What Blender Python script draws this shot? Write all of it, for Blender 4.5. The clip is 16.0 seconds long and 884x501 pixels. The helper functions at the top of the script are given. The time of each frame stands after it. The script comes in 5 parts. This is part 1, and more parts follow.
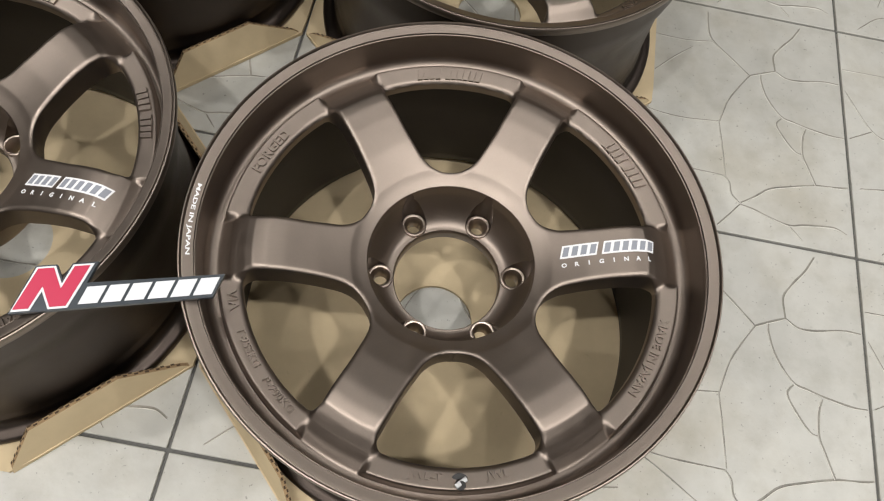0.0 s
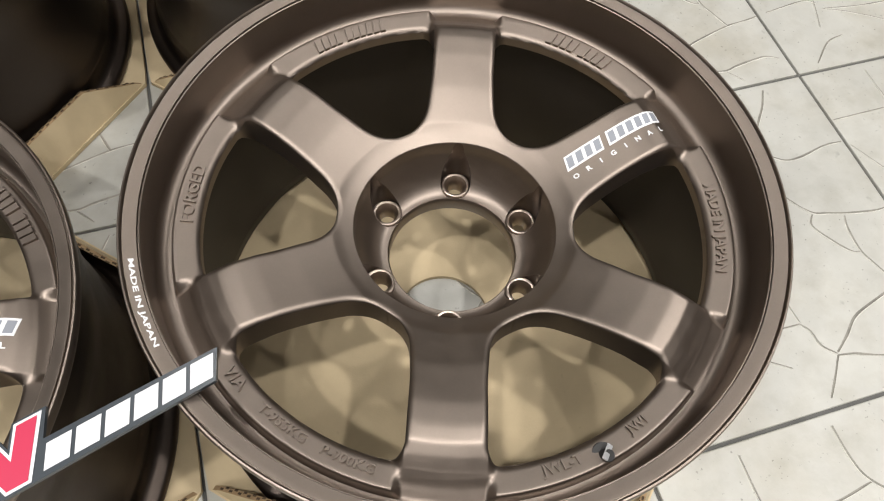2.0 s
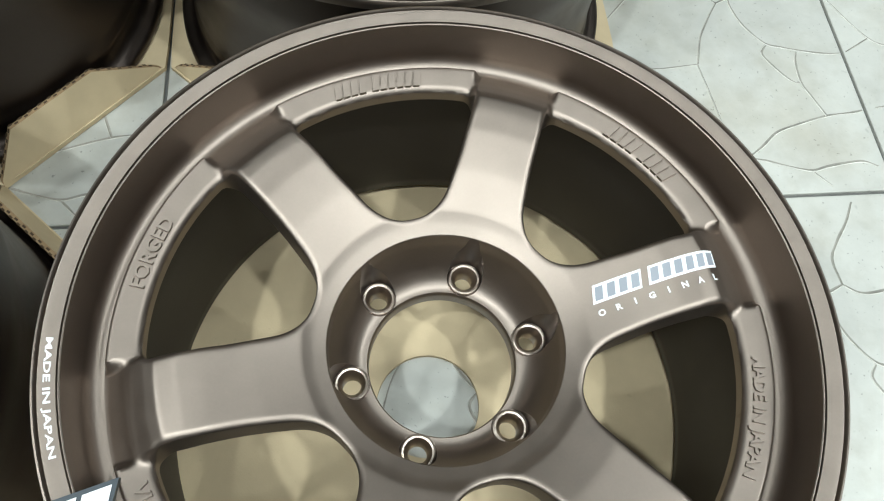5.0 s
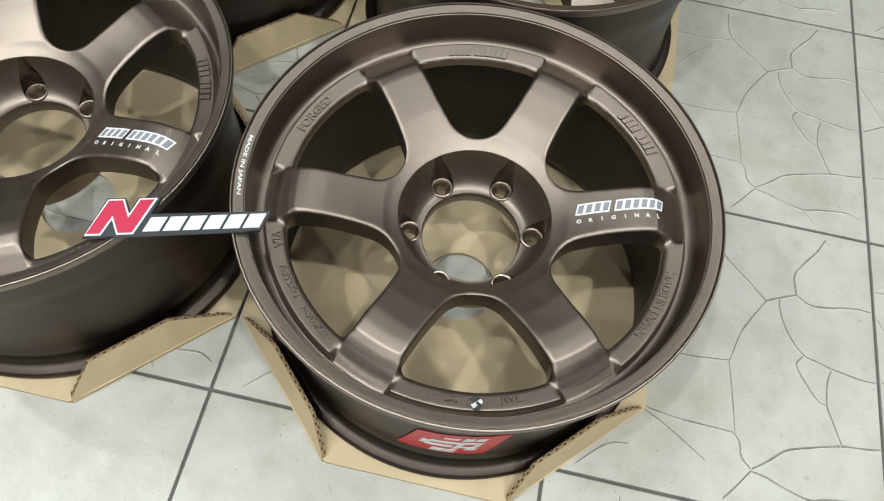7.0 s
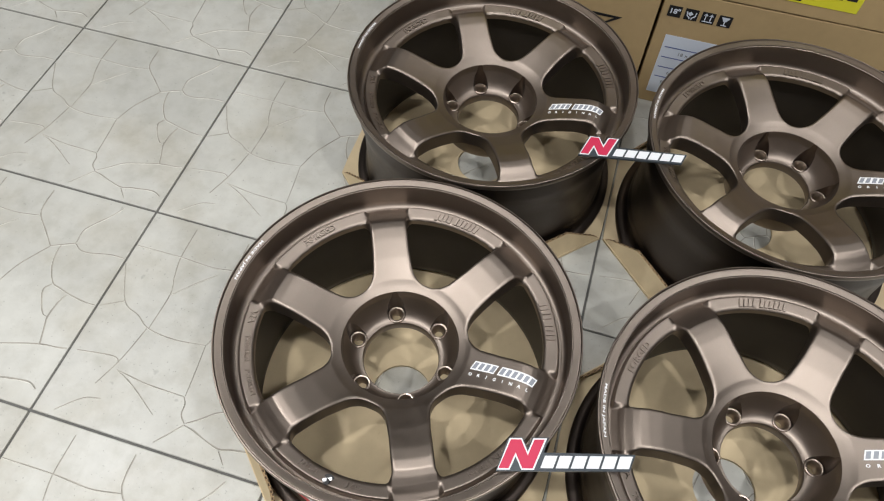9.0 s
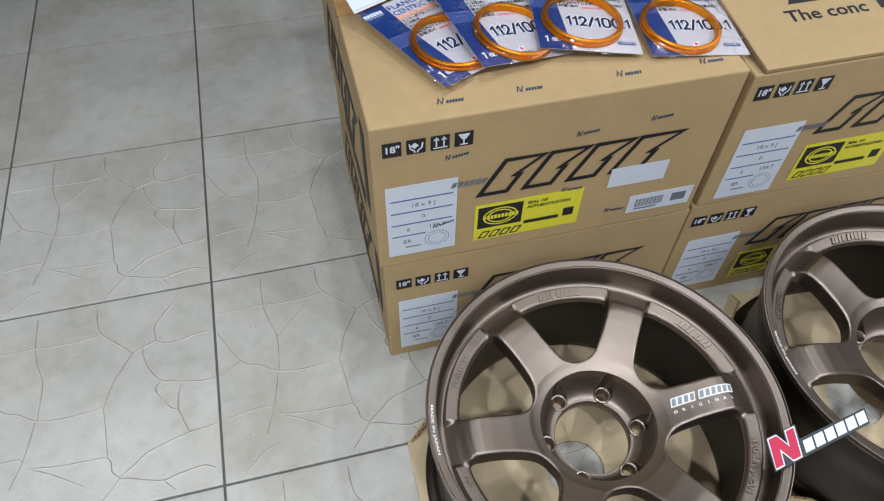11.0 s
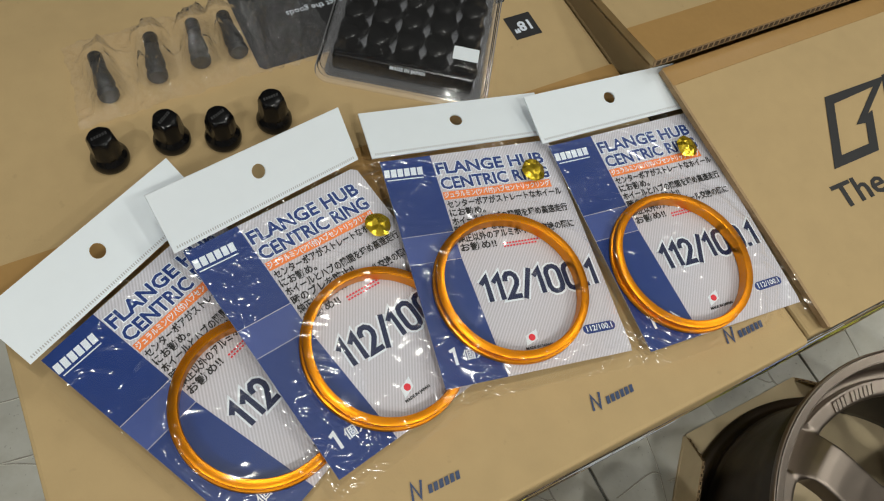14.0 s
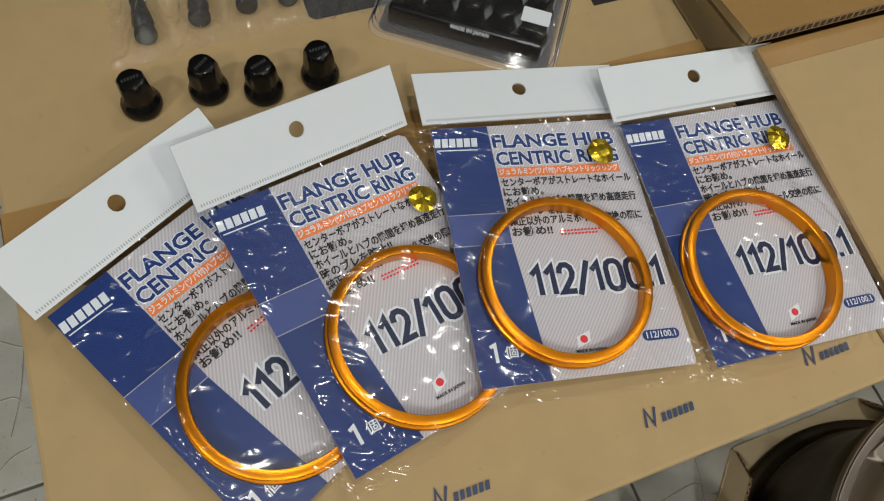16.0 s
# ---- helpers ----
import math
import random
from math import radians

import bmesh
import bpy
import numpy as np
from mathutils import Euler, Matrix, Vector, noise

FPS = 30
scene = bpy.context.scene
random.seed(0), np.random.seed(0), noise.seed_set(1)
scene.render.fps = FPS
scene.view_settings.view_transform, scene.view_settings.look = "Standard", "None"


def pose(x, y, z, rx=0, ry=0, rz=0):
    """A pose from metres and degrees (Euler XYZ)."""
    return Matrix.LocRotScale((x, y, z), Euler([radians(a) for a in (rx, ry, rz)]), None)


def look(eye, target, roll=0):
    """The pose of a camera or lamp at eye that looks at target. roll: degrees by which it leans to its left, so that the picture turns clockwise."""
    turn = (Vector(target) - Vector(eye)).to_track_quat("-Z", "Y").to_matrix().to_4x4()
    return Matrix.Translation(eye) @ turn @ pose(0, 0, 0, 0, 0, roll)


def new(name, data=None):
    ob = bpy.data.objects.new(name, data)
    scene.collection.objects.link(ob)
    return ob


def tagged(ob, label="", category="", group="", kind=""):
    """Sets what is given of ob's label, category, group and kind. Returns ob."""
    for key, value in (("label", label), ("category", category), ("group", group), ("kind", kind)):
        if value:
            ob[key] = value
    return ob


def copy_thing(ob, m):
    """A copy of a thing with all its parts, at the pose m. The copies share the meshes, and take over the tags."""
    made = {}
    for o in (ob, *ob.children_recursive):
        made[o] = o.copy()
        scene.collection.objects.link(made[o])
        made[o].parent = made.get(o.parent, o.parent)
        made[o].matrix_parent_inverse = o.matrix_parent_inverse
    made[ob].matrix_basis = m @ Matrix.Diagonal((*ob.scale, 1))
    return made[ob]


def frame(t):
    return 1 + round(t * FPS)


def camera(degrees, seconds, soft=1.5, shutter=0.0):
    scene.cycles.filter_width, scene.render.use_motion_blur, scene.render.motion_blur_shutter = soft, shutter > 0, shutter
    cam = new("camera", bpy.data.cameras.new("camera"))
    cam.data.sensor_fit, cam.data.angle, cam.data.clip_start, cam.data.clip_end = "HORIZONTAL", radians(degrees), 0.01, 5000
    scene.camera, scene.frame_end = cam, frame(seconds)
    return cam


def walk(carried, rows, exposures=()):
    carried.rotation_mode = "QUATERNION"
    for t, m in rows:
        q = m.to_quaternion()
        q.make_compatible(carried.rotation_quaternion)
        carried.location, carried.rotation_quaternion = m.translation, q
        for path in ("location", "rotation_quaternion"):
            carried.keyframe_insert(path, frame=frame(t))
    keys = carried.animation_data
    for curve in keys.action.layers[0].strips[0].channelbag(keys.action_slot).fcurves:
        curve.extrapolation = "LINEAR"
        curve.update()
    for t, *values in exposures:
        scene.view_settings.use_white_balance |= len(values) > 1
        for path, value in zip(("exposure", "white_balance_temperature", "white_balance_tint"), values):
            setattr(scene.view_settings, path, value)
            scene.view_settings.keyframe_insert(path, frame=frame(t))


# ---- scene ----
cam = camera(63.6, 16.0, 1.15)
PATH = [
    (0, (0.016, -0.258, 0.836), (0.044, 0.59, -0.975), 12.6),
    (0.5, (0.012, -0.281, 0.771), (0.081, 0.657, -0.994), 10.3),
    (1, (-0.003, -0.276, 0.719), (0.203, 0.708, -1.01), 8.0),
    (1.5, (-0.041, -0.265, 0.708), (0.247, 0.688, -1.027), 5.4),
    (2, (-0.08, -0.243, 0.698), (0.265, 0.651, -1.057), 5.0),
    (2.5, (-0.102, -0.21, 0.681), (0.301, 0.613, -1.096), 7.3),
    (3, (-0.117, -0.159, 0.664), (0.316, 0.612, -1.131), 11.0),
    (3.5, (-0.116, -0.111, 0.666), (0.292, 0.645, -1.14), 13.2),
    (3.7, (-0.11, -0.104, 0.664), (0.282, 0.657, -1.144), 13.3),
    (5.8, (0.028, -0.13, 0.687), (0.109, 0.72, -1.122), 8.6),
    (6, (0.032, -0.17, 0.709), (0.084, 0.684, -1.099), 8.4),
    (6.5, (0.041, -0.257, 0.763), (0.033, 0.615, -1.037), 8.0),
    (7, (0.042, -0.356, 0.86), (-0.04, 0.55, -0.921), 7.8),
    (7.5, (0.013, -0.389, 0.965), (-0.162, 0.548, -0.793), 7.4),
    (8, (-0.037, -0.379, 1.045), (-0.296, 0.574, -0.694), 7.0),
    (8.5, (-0.151, -0.371, 1.083), (-0.444, 0.608, -0.636), 4.8),
    (9, (-0.324, -0.365, 1.119), (-0.599, 0.67, -0.57), 2.3),
    (9.2, (-0.377, -0.354, 1.13), (-0.629, 0.713, -0.543), 1.9),
    (11.3, (-0.837, 0.313, 1.155), (-0.448, 1.459, -0.438), 1.7),
    (11.5, (-0.831, 0.392, 1.153), (-0.406, 1.525, -0.439), 1.8),
    (12, (-0.814, 0.567, 1.14), (-0.278, 1.655, -0.45), 1.5),
    (12.5, (-0.793, 0.712, 1.116), (-0.113, 1.661, -0.508), 4.8),
    (13, (-0.734, 0.77, 1.075), (-0.049, 1.575, -0.623), 9.7),
    (13.5, (-0.655, 0.79, 1.052), (-0.027, 1.532, -0.696), 12.6),
    (14, (-0.612, 0.805, 1.024), (-0.022, 1.515, -0.75), 15.0),
    (14.5, (-0.597, 0.806, 0.988), (-0.042, 1.5, -0.805), 16.2),
    (15, (-0.589, 0.804, 0.966), (-0.059, 1.484, -0.839), 16.8),
    (15.5, (-0.581, 0.806, 0.962), (-0.084, 1.488, -0.851), 16.1),
    (16, (-0.597, 0.826, 0.981), (-0.149, 1.529, -0.837), 13.3),
]
# the clip's automatic exposure and white balance: (seconds, stops, kelvin, tint)
GAINS = [
    (0, -0.02, 6510, 12), (1, 0.12, 6500, 12), (2, 0.24, 6500, 12), (2.5, 0.3, 6400, 10), (3, 0.42, 6050, 4), (3.5, 0.49, 5850, 0), (6, 0.44, 5820, 0), (6.5, 0.30, 5950, 1), (7, 0.08, 6150, 5), (8, 0.04, 6250, 9), (9, 0.06, 6270, 11),
    (11.5, 0.22, 5800, 10), (12, 0.14, 5900, 9), (12.5, 0.0, 6300, 9), (13.5, -0.15, 6600, 4), (14, -0.23, 6600, 5), (15, -0.39, 6650, 7), (16, -0.44, 6660, 7),
]
walk(cam, [(t, look(eye, target, roll)) for t, eye, target, roll in PATH], GAINS)

# ---- world, lamps, exposure ----
world = bpy.data.worlds.new("world")
scene.world = world
world.use_nodes = True
world.node_tree.nodes["Background"].inputs[0].default_value = (0.75, 0.8, 0.85, 1)
world.node_tree.nodes["Background"].inputs[1].default_value = 0.0
LAMP_W = 10.9
# downlights: x, y, share of the power
LAMPS = [(-2.3, -2.1, 0.95), (-0.9, -2.1, 0.95), (0.5, -2.1, 0.95), (1.9, -2.1, 0.95), (-1.7, -0.5, 1.25), (-0.6, -0.6, 1.0), (0.6, -0.55, 1.0), (1.8, -0.5, 1.0), (-2.2, 0.3, 1.3), (1.70, 0.45, 0.85), (2.2, 2.0, 0.9), (0.35, 1.62, 0.35), (-0.45, 0.88, 0.35)]
CEIL = 2.75


# ---- materials ----
def mat(name, colour, rough=0.5, metal=0.0, noise_amt=0.0, noise_scale=20.0, bump=0.0, bump_scale=200.0, spec=0.5, coat=0.0, rough_var=0.0, random_amt=0.0):
    m = bpy.data.materials.new(name)
    m.use_nodes = True
    nt = m.node_tree
    b = nt.nodes["Principled BSDF"]
    b.inputs["Base Color"].default_value = (*colour, 1)
    b.inputs["Roughness"].default_value = rough
    b.inputs["Metallic"].default_value = metal
    b.inputs["Specular IOR Level"].default_value = spec
    b.inputs["Coat Weight"].default_value = coat
    if not (noise_amt or bump or rough_var or random_amt):
        return m
    geo = nt.nodes.new("ShaderNodeTexCoord")
    n1 = nt.nodes.new("ShaderNodeTexNoise")
    n1.inputs["Scale"].default_value = noise_scale
    n1.inputs["Detail"].default_value = 6
    nt.links.new(geo.outputs["Object"], n1.inputs["Vector"])
    if noise_amt or random_amt:
        n2 = nt.nodes.new("ShaderNodeTexNoise")
        n2.inputs["Scale"].default_value = noise_scale * 9
        n2.inputs["Detail"].default_value = 4
        nt.links.new(geo.outputs["Object"], n2.inputs["Vector"])
        add = nt.nodes.new("ShaderNodeMath")
        add.operation = "MULTIPLY_ADD"
        add.inputs[1].default_value = 0.5
        nt.links.new(n2.outputs["Fac"], add.inputs[0])
        nt.links.new(n1.outputs["Fac"], add.inputs[2])
        rng = nt.nodes.new("ShaderNodeMapRange")
        rng.inputs["From Min"].default_value = 0.45
        rng.inputs["From Max"].default_value = 1.05
        rng.inputs["To Min"].default_value = 1 - noise_amt
        rng.inputs["To Max"].default_value = 1 + noise_amt
        nt.links.new(add.outputs[0], rng.inputs["Value"])
        last = rng.outputs["Result"]
        if random_amt:
            info = nt.nodes.new("ShaderNodeObjectInfo")
            r2 = nt.nodes.new("ShaderNodeMapRange")
            r2.inputs["To Min"].default_value = 1 - random_amt
            r2.inputs["To Max"].default_value = 1 + random_amt
            nt.links.new(info.outputs["Random"], r2.inputs["Value"])
            mul = nt.nodes.new("ShaderNodeMath")
            mul.operation = "MULTIPLY"
            nt.links.new(last, mul.inputs[0])
            nt.links.new(r2.outputs["Result"], mul.inputs[1])
            last = mul.outputs[0]
        vm = nt.nodes.new("ShaderNodeVectorMath")
        vm.operation = "SCALE"
        vm.inputs[0].default_value = colour
        nt.links.new(last, vm.inputs["Scale"])
        nt.links.new(vm.outputs["Vector"], b.inputs["Base Color"])
    if rough_var:
        rr = nt.nodes.new("ShaderNodeMapRange")
        rr.inputs["From Min"].default_value = 0.3
        rr.inputs["From Max"].default_value = 0.7
        rr.inputs["To Min"].default_value = rough - rough_var
        rr.inputs["To Max"].default_value = rough + rough_var
        nt.links.new(n1.outputs["Fac"], rr.inputs["Value"])
        nt.links.new(rr.outputs["Result"], b.inputs["Roughness"])
    if bump:
        n3 = nt.nodes.new("ShaderNodeTexNoise")
        n3.inputs["Scale"].default_value = bump_scale
        n3.inputs["Detail"].default_value = 3
        nt.links.new(geo.outputs["Object"], n3.inputs["Vector"])
        bp = nt.nodes.new("ShaderNodeBump")
        bp.inputs["Strength"].default_value = bump
        bp.inputs["Distance"].default_value = 0.001
        nt.links.new(n3.outputs["Fac"], bp.inputs["Height"])
        nt.links.new(bp.outputs["Normal"], b.inputs["Normal"])
    return m


BRONZE = mat("bronze_paint", (0.264, 0.222, 0.190), 0.43, 1.0, 0.05, 60, 0.06, 2500, rough_var=0.03)
# two darker copies of the bronze, shade painted into the barrel's colour
BRONZE_IN = mat("shaded_inner_bronze", (0.022, 0.018, 0.015), 0.5, 0.3, 0.10, 30, 0.06, 2500)
BARREL = mat("shaded_outer_bronze", (0.080, 0.065, 0.056), 0.42, 1.0, 0.06, 40, 0.06, 2500, rough_var=0.04)
# smoother bronze, darkened to hold the shade deep in the pockets
POCKET = mat("shaded_pocket_bronze", (0.150, 0.120, 0.102), 0.32, 1.0, 0.06, 200)
SEAT = mat("machined_seat", (0.40, 0.34, 0.29), 0.36, 1.0, 0.05, 200)
CARD = mat("cardboard", (0.475, 0.345, 0.178), 0.8, 0, 0.08, 6, 0.12, 700, spec=0.25)
CARD_TRAY = mat("pale_cardboard", (0.58, 0.47, 0.30), 0.8, 0, 0.08, 8, 0.14, 600, spec=0.25)
CARD_EDGE = mat("cardboard_edge", (0.36, 0.25, 0.14), 0.9, 0, 0.25, 120, 0.3, 500, spec=0.2)
CARD_GAP = mat("flute_shadow", (0.07, 0.045, 0.025), 0.95)
INK = mat("black_ink", (0.015, 0.015, 0.017), 0.55, 0, 0.2, 80)
TILE = mat("stone_look_tile", (0.480, 0.480, 0.444), 0.40, 0, 0.15, 3.5, 0.38, 75, rough_var=0.12, random_amt=0.03)


def add_specks(m, scale, limit, dark):
    """Small dark specks and dirt flecks over the colour of a material."""
    nt = m.node_tree
    b = nt.nodes["Principled BSDF"]
    old = b.inputs["Base Color"].links[0].from_socket
    tc = nt.nodes.new("ShaderNodeTexCoord")
    last = old
    for sc, lim, dk in ((scale, limit, dark), (scale * 0.22, limit + 0.03, 0.5 + 0.5 * dark)):
        n = nt.nodes.new("ShaderNodeTexNoise")
        n.noise_dimensions = "4D"
        n.inputs["Scale"].default_value = sc
        n.inputs["Detail"].default_value = 2
        info = nt.nodes.new("ShaderNodeObjectInfo")
        mu = nt.nodes.new("ShaderNodeMath")
        mu.operation = "MULTIPLY"
        mu.inputs[1].default_value = 40
        nt.links.new(info.outputs["Random"], mu.inputs[0])
        nt.links.new(mu.outputs[0], n.inputs["W"])
        nt.links.new(tc.outputs["Object"], n.inputs["Vector"])
        r = nt.nodes.new("ShaderNodeMapRange")
        r.inputs["From Min"].default_value = lim
        r.inputs["From Max"].default_value = lim + 0.05
        r.inputs["To Min"].default_value = 1.0
        r.inputs["To Max"].default_value = dk
        nt.links.new(n.outputs["Fac"], r.inputs["Value"])
        v = nt.nodes.new("ShaderNodeVectorMath")
        v.operation = "SCALE"
        nt.links.new(last, v.inputs[0])
        nt.links.new(r.outputs["Result"], v.inputs["Scale"])
        last = v.outputs["Vector"]
    nt.links.new(last, b.inputs["Base Color"])




def add_stains(m, scale, tint, amount):
    """Broad faint brown stains that run on from tile to tile."""
    nt = m.node_tree
    b = nt.nodes["Principled BSDF"]
    old = b.inputs["Base Color"].links[0].from_socket
    geo = nt.nodes.new("ShaderNodeNewGeometry")
    n = nt.nodes.new("ShaderNodeTexNoise")
    n.inputs["Scale"].default_value = scale
    n.inputs["Detail"].default_value = 7
    n.inputs["Roughness"].default_value = 0.62
    nt.links.new(geo.outputs["Position"], n.inputs["Vector"])
    r = nt.nodes.new("ShaderNodeMapRange")
    r.inputs["From Min"].default_value = 0.48
    r.inputs["From Max"].default_value = 0.70
    r.inputs["To Max"].default_value = amount
    nt.links.new(n.outputs["Fac"], r.inputs["Value"])
    mix = nt.nodes.new("ShaderNodeMix")
    mix.data_type, mix.blend_type = "RGBA", "MULTIPLY"
    nt.links.new(r.outputs["Result"], mix.inputs["Factor"])
    nt.links.new(old, mix.inputs[6])
    mix.inputs[7].default_value = (*tint, 1)
    nt.links.new(mix.outputs[2], b.inputs["Base Color"])


add_stains(TILE, 4.5, (0.76, 0.71, 0.62), 0.7)
add_stains(TILE, 24, (0.78, 0.76, 0.72), 0.5)
add_specks(TILE, 240, 0.675, 0.6)
add_specks(CARD, 120, 0.69, 0.93)
add_specks(CARD_TRAY, 120, 0.69, 0.93)
GROUT = mat("grout", (0.115, 0.115, 0.108), 0.85, 0, 0.25, 30, 0.3, 300)
CRACK = mat("moulded_groove", (0.25, 0.243, 0.212), 0.7, 0, 0.4, 40)
CRACK_FAINT = mat("fainter_groove", (0.335, 0.32, 0.28), 0.6, 0, 0.35, 25)
# pale colour for a painted highlight along one side of each groove
CHIPPED = mat("groove_highlight", (0.66, 0.65, 0.60), 0.5, 0, 0.3, 45)
# unseen room: pale south wall bounces light, other surfaces kept dim against fill
SOUTHPAINT = mat("bounce_wall_paint", (0.72, 0.71, 0.69), 0.8, 0, 0.04, 2)
WALLPAINT = mat("dim_wall_paint", (0.10, 0.10, 0.098), 0.8, 0, 0.04, 2)
CEILPAINT = mat("ceiling_paint", (0.36, 0.36, 0.355), 0.9, 0, 0.03, 2)
# near-black fill for the added counter
DARKWOOD = mat("dark_stand_in", (0.006, 0.0055, 0.005), 0.6, 0, 0.2, 8, spec=0.2)
WHITE_PRINT = mat("white_print", (0.82, 0.83, 0.85), 0.4)


# ---- mesh helpers ----
def part(name, bm, material, parent=None, label="", smooth=False, angle=None):
    me = bpy.data.meshes.new(name)
    bm.to_mesh(me)
    bm.free()
    return part_mesh(name, me, material, parent, label, smooth, angle)


def part_mesh(name, me, material, parent=None, label="", smooth=False, angle=None):
    for m in material if isinstance(material, (list, tuple)) else (material,):
        me.materials.append(m)
    if smooth:
        me.polygons.foreach_set("use_smooth", [True] * len(me.polygons))
        if angle:
            me.set_sharp_from_angle(angle=radians(angle))
    ob = new(name, me)
    if parent:
        ob.parent = parent
    if label:
        ob["label"] = label
    return ob


def empty(name, m=None):
    ob = new(name)
    ob.empty_display_size = 0.05
    if m is not None:
        ob.matrix_basis = m
    return ob


def pydata(name, verts, faces):
    me = bpy.data.meshes.new(name)
    me.from_pydata([tuple(map(float, v)) for v in verts], [], faces)
    me.validate()
    me.update()
    return me


def lathe(profile, n=96, closed=False):
    """Revolve (r, z) pairs about z."""
    k = len(profile)
    ang = np.arange(n) * 2 * np.pi / n
    verts = [(r * np.cos(a), r * np.sin(a), z) for r, z in profile for a in ang]
    faces = []
    for i in range(k if closed else k - 1):
        a, b = i * n, ((i + 1) % k) * n
        for j in range(n):
            j2 = (j + 1) % n
            faces.append((a + j, a + j2, b + j2, b + j))
    return verts, faces


def fix_normals(me):
    bm = bmesh.new()
    bm.from_mesh(me)
    bmesh.ops.remove_doubles(bm, verts=bm.verts, dist=1e-6)
    bmesh.ops.recalc_face_normals(bm, faces=bm.faces)
    bm.to_mesh(me)
    bm.free()
    return me


def box_bm(x0, y0, z0, x1, y1, z1, bevel=0.0, seg=2):
    bm = bmesh.new()
    bmesh.ops.create_cube(bm, size=1, matrix=Matrix.Translation(((x0 + x1) / 2, (y0 + y1) / 2, (z0 + z1) / 2)) @ Matrix.Diagonal((x1 - x0, y1 - y0, z1 - z0, 1)))
    if bevel:
        bmesh.ops.bevel(bm, geom=bm.edges[:], offset=bevel, segments=seg, affect="EDGES", profile=0.5)
    return bm


def prism_bm(points, z0, z1):
    """An upright prism over a plan outline."""
    bm = bmesh.new()
    lo = [bm.verts.new((x, y, z0)) for x, y in points]
    hi = [bm.verts.new((x, y, z1)) for x, y in points]
    n = len(points)
    bm.faces.new(hi)
    bm.faces.new(lo[::-1])
    for i in range(n):
        bm.faces.new((lo[i], lo[(i + 1) % n], hi[(i + 1) % n], hi[i]))
    bmesh.ops.recalc_face_normals(bm, faces=bm.faces)
    return bm


def smooth_profile(xs, zs, lo, hi, width=0.006):
    grid = np.arange(lo, hi, 0.0005)
    val = np.interp(grid, xs, zs)
    k = int(width / 0.0005)
    for _ in range(2):
        val = np.convolve(np.pad(val, k, mode="edge"), np.ones(2 * k + 1) / (2 * k + 1), mode="same")[k:-k]
    return lambda r: np.interp(r, grid, val)


# ---- structure ----
T, TX, TY = 0.41, -1.05, 0.24
part("floor", box_bm(-4.6, -4.1, -0.08, 4.6, 4.1, -0.004), GROUT)
tagged(bpy.data.objects["floor"], "grey stone-look floor tiles with moulded cracks", "floor", kind="structure")
# walls and ceiling are unseen, added to close the room and steer bounce
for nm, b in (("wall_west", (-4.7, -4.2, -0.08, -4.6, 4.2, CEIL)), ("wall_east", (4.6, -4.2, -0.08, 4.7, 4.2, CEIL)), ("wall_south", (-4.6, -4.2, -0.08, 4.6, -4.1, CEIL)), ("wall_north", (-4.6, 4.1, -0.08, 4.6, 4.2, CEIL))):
    tagged(part(nm, box_bm(*b), SOUTHPAINT if nm == "wall_south" else WALLPAINT), "unseen plain wall, its grey set to steer bounced light", "wall", kind="structure")
tagged(part("ceiling", box_bm(-4.7, -4.2, CEIL, 4.7, 4.2, CEIL + 0.1), CEILPAINT), "unseen plain ceiling, its grey set to steer bounced light", "ceiling", kind="structure")

# round ceiling lamps
LENS = bpy.data.materials.new("lamp_diffuser")
LENS.use_nodes = True
LENS.node_tree.nodes["Principled BSDF"].inputs["Base Color"].default_value = (0.9, 0.9, 0.9, 1)
LENS.node_tree.nodes["Principled BSDF"].inputs["Roughness"].default_value = 0.4
LAMPRIM = mat("lamp_rim", (0.7, 0.7, 0.7), 0.4)
for x, y, share in LAMPS:
    lt = bpy.data.lights.new("ceiling_lamp_light", "AREA")
    lt.shape, lt.size, lt.energy, lt.color = "DISK", 0.09, LAMP_W * share, (1.0, 0.975, 0.93)
    lt.spread = radians(125)
    lo = new("lamp_light", lt)
    lo.location = (x, y, CEIL - 0.03)
    base = empty("ceiling_lamp", pose(x, y, CEIL))
    tagged(base, "round white ceiling downlight", "lamp", group="ceiling lamps")
    v, f = lathe([(0.095, 0.0), (0.095, -0.012), (0.085, -0.016), (0.072, -0.01), (0.072, 0.0)], 32)
    part_mesh("lamp_rim", fix_normals(pydata("lamp_rim", v, f)), LAMPRIM, base, smooth=True, angle=40)
    v, f = lathe([(0.0005, -0.012), (0.072, -0.012)], 32)
    part_mesh("diffuser", pydata("diffuser", v, f), LENS, base)

# added counter, a near-black stand-in for the dark area behind the boxes
counter = empty("counter", pose(-0.42, 1.74, 0))
tagged(counter, "added black counter filling the dark area behind boxes", "counter")
part("plinth", box_bm(0.02, 0.04, 0.0, 2.08, 0.52, 0.08, 0.002), DARKWOOD, counter)
for k in range(3):
    part("door", box_bm(0.70 * k + 0.003, 0.0, 0.085, 0.70 * k + 0.697, 0.018, 0.845, 0.003), DARKWOOD, counter)
part("body", box_bm(0.0, 0.020, 0.08, 2.10, 0.54, 0.85, 0.002), DARKWOOD, counter)
part("worktop", box_bm(-0.02, -0.015, 0.852, 2.12, 0.56, 0.885, 0.004), DARKWOOD, counter)

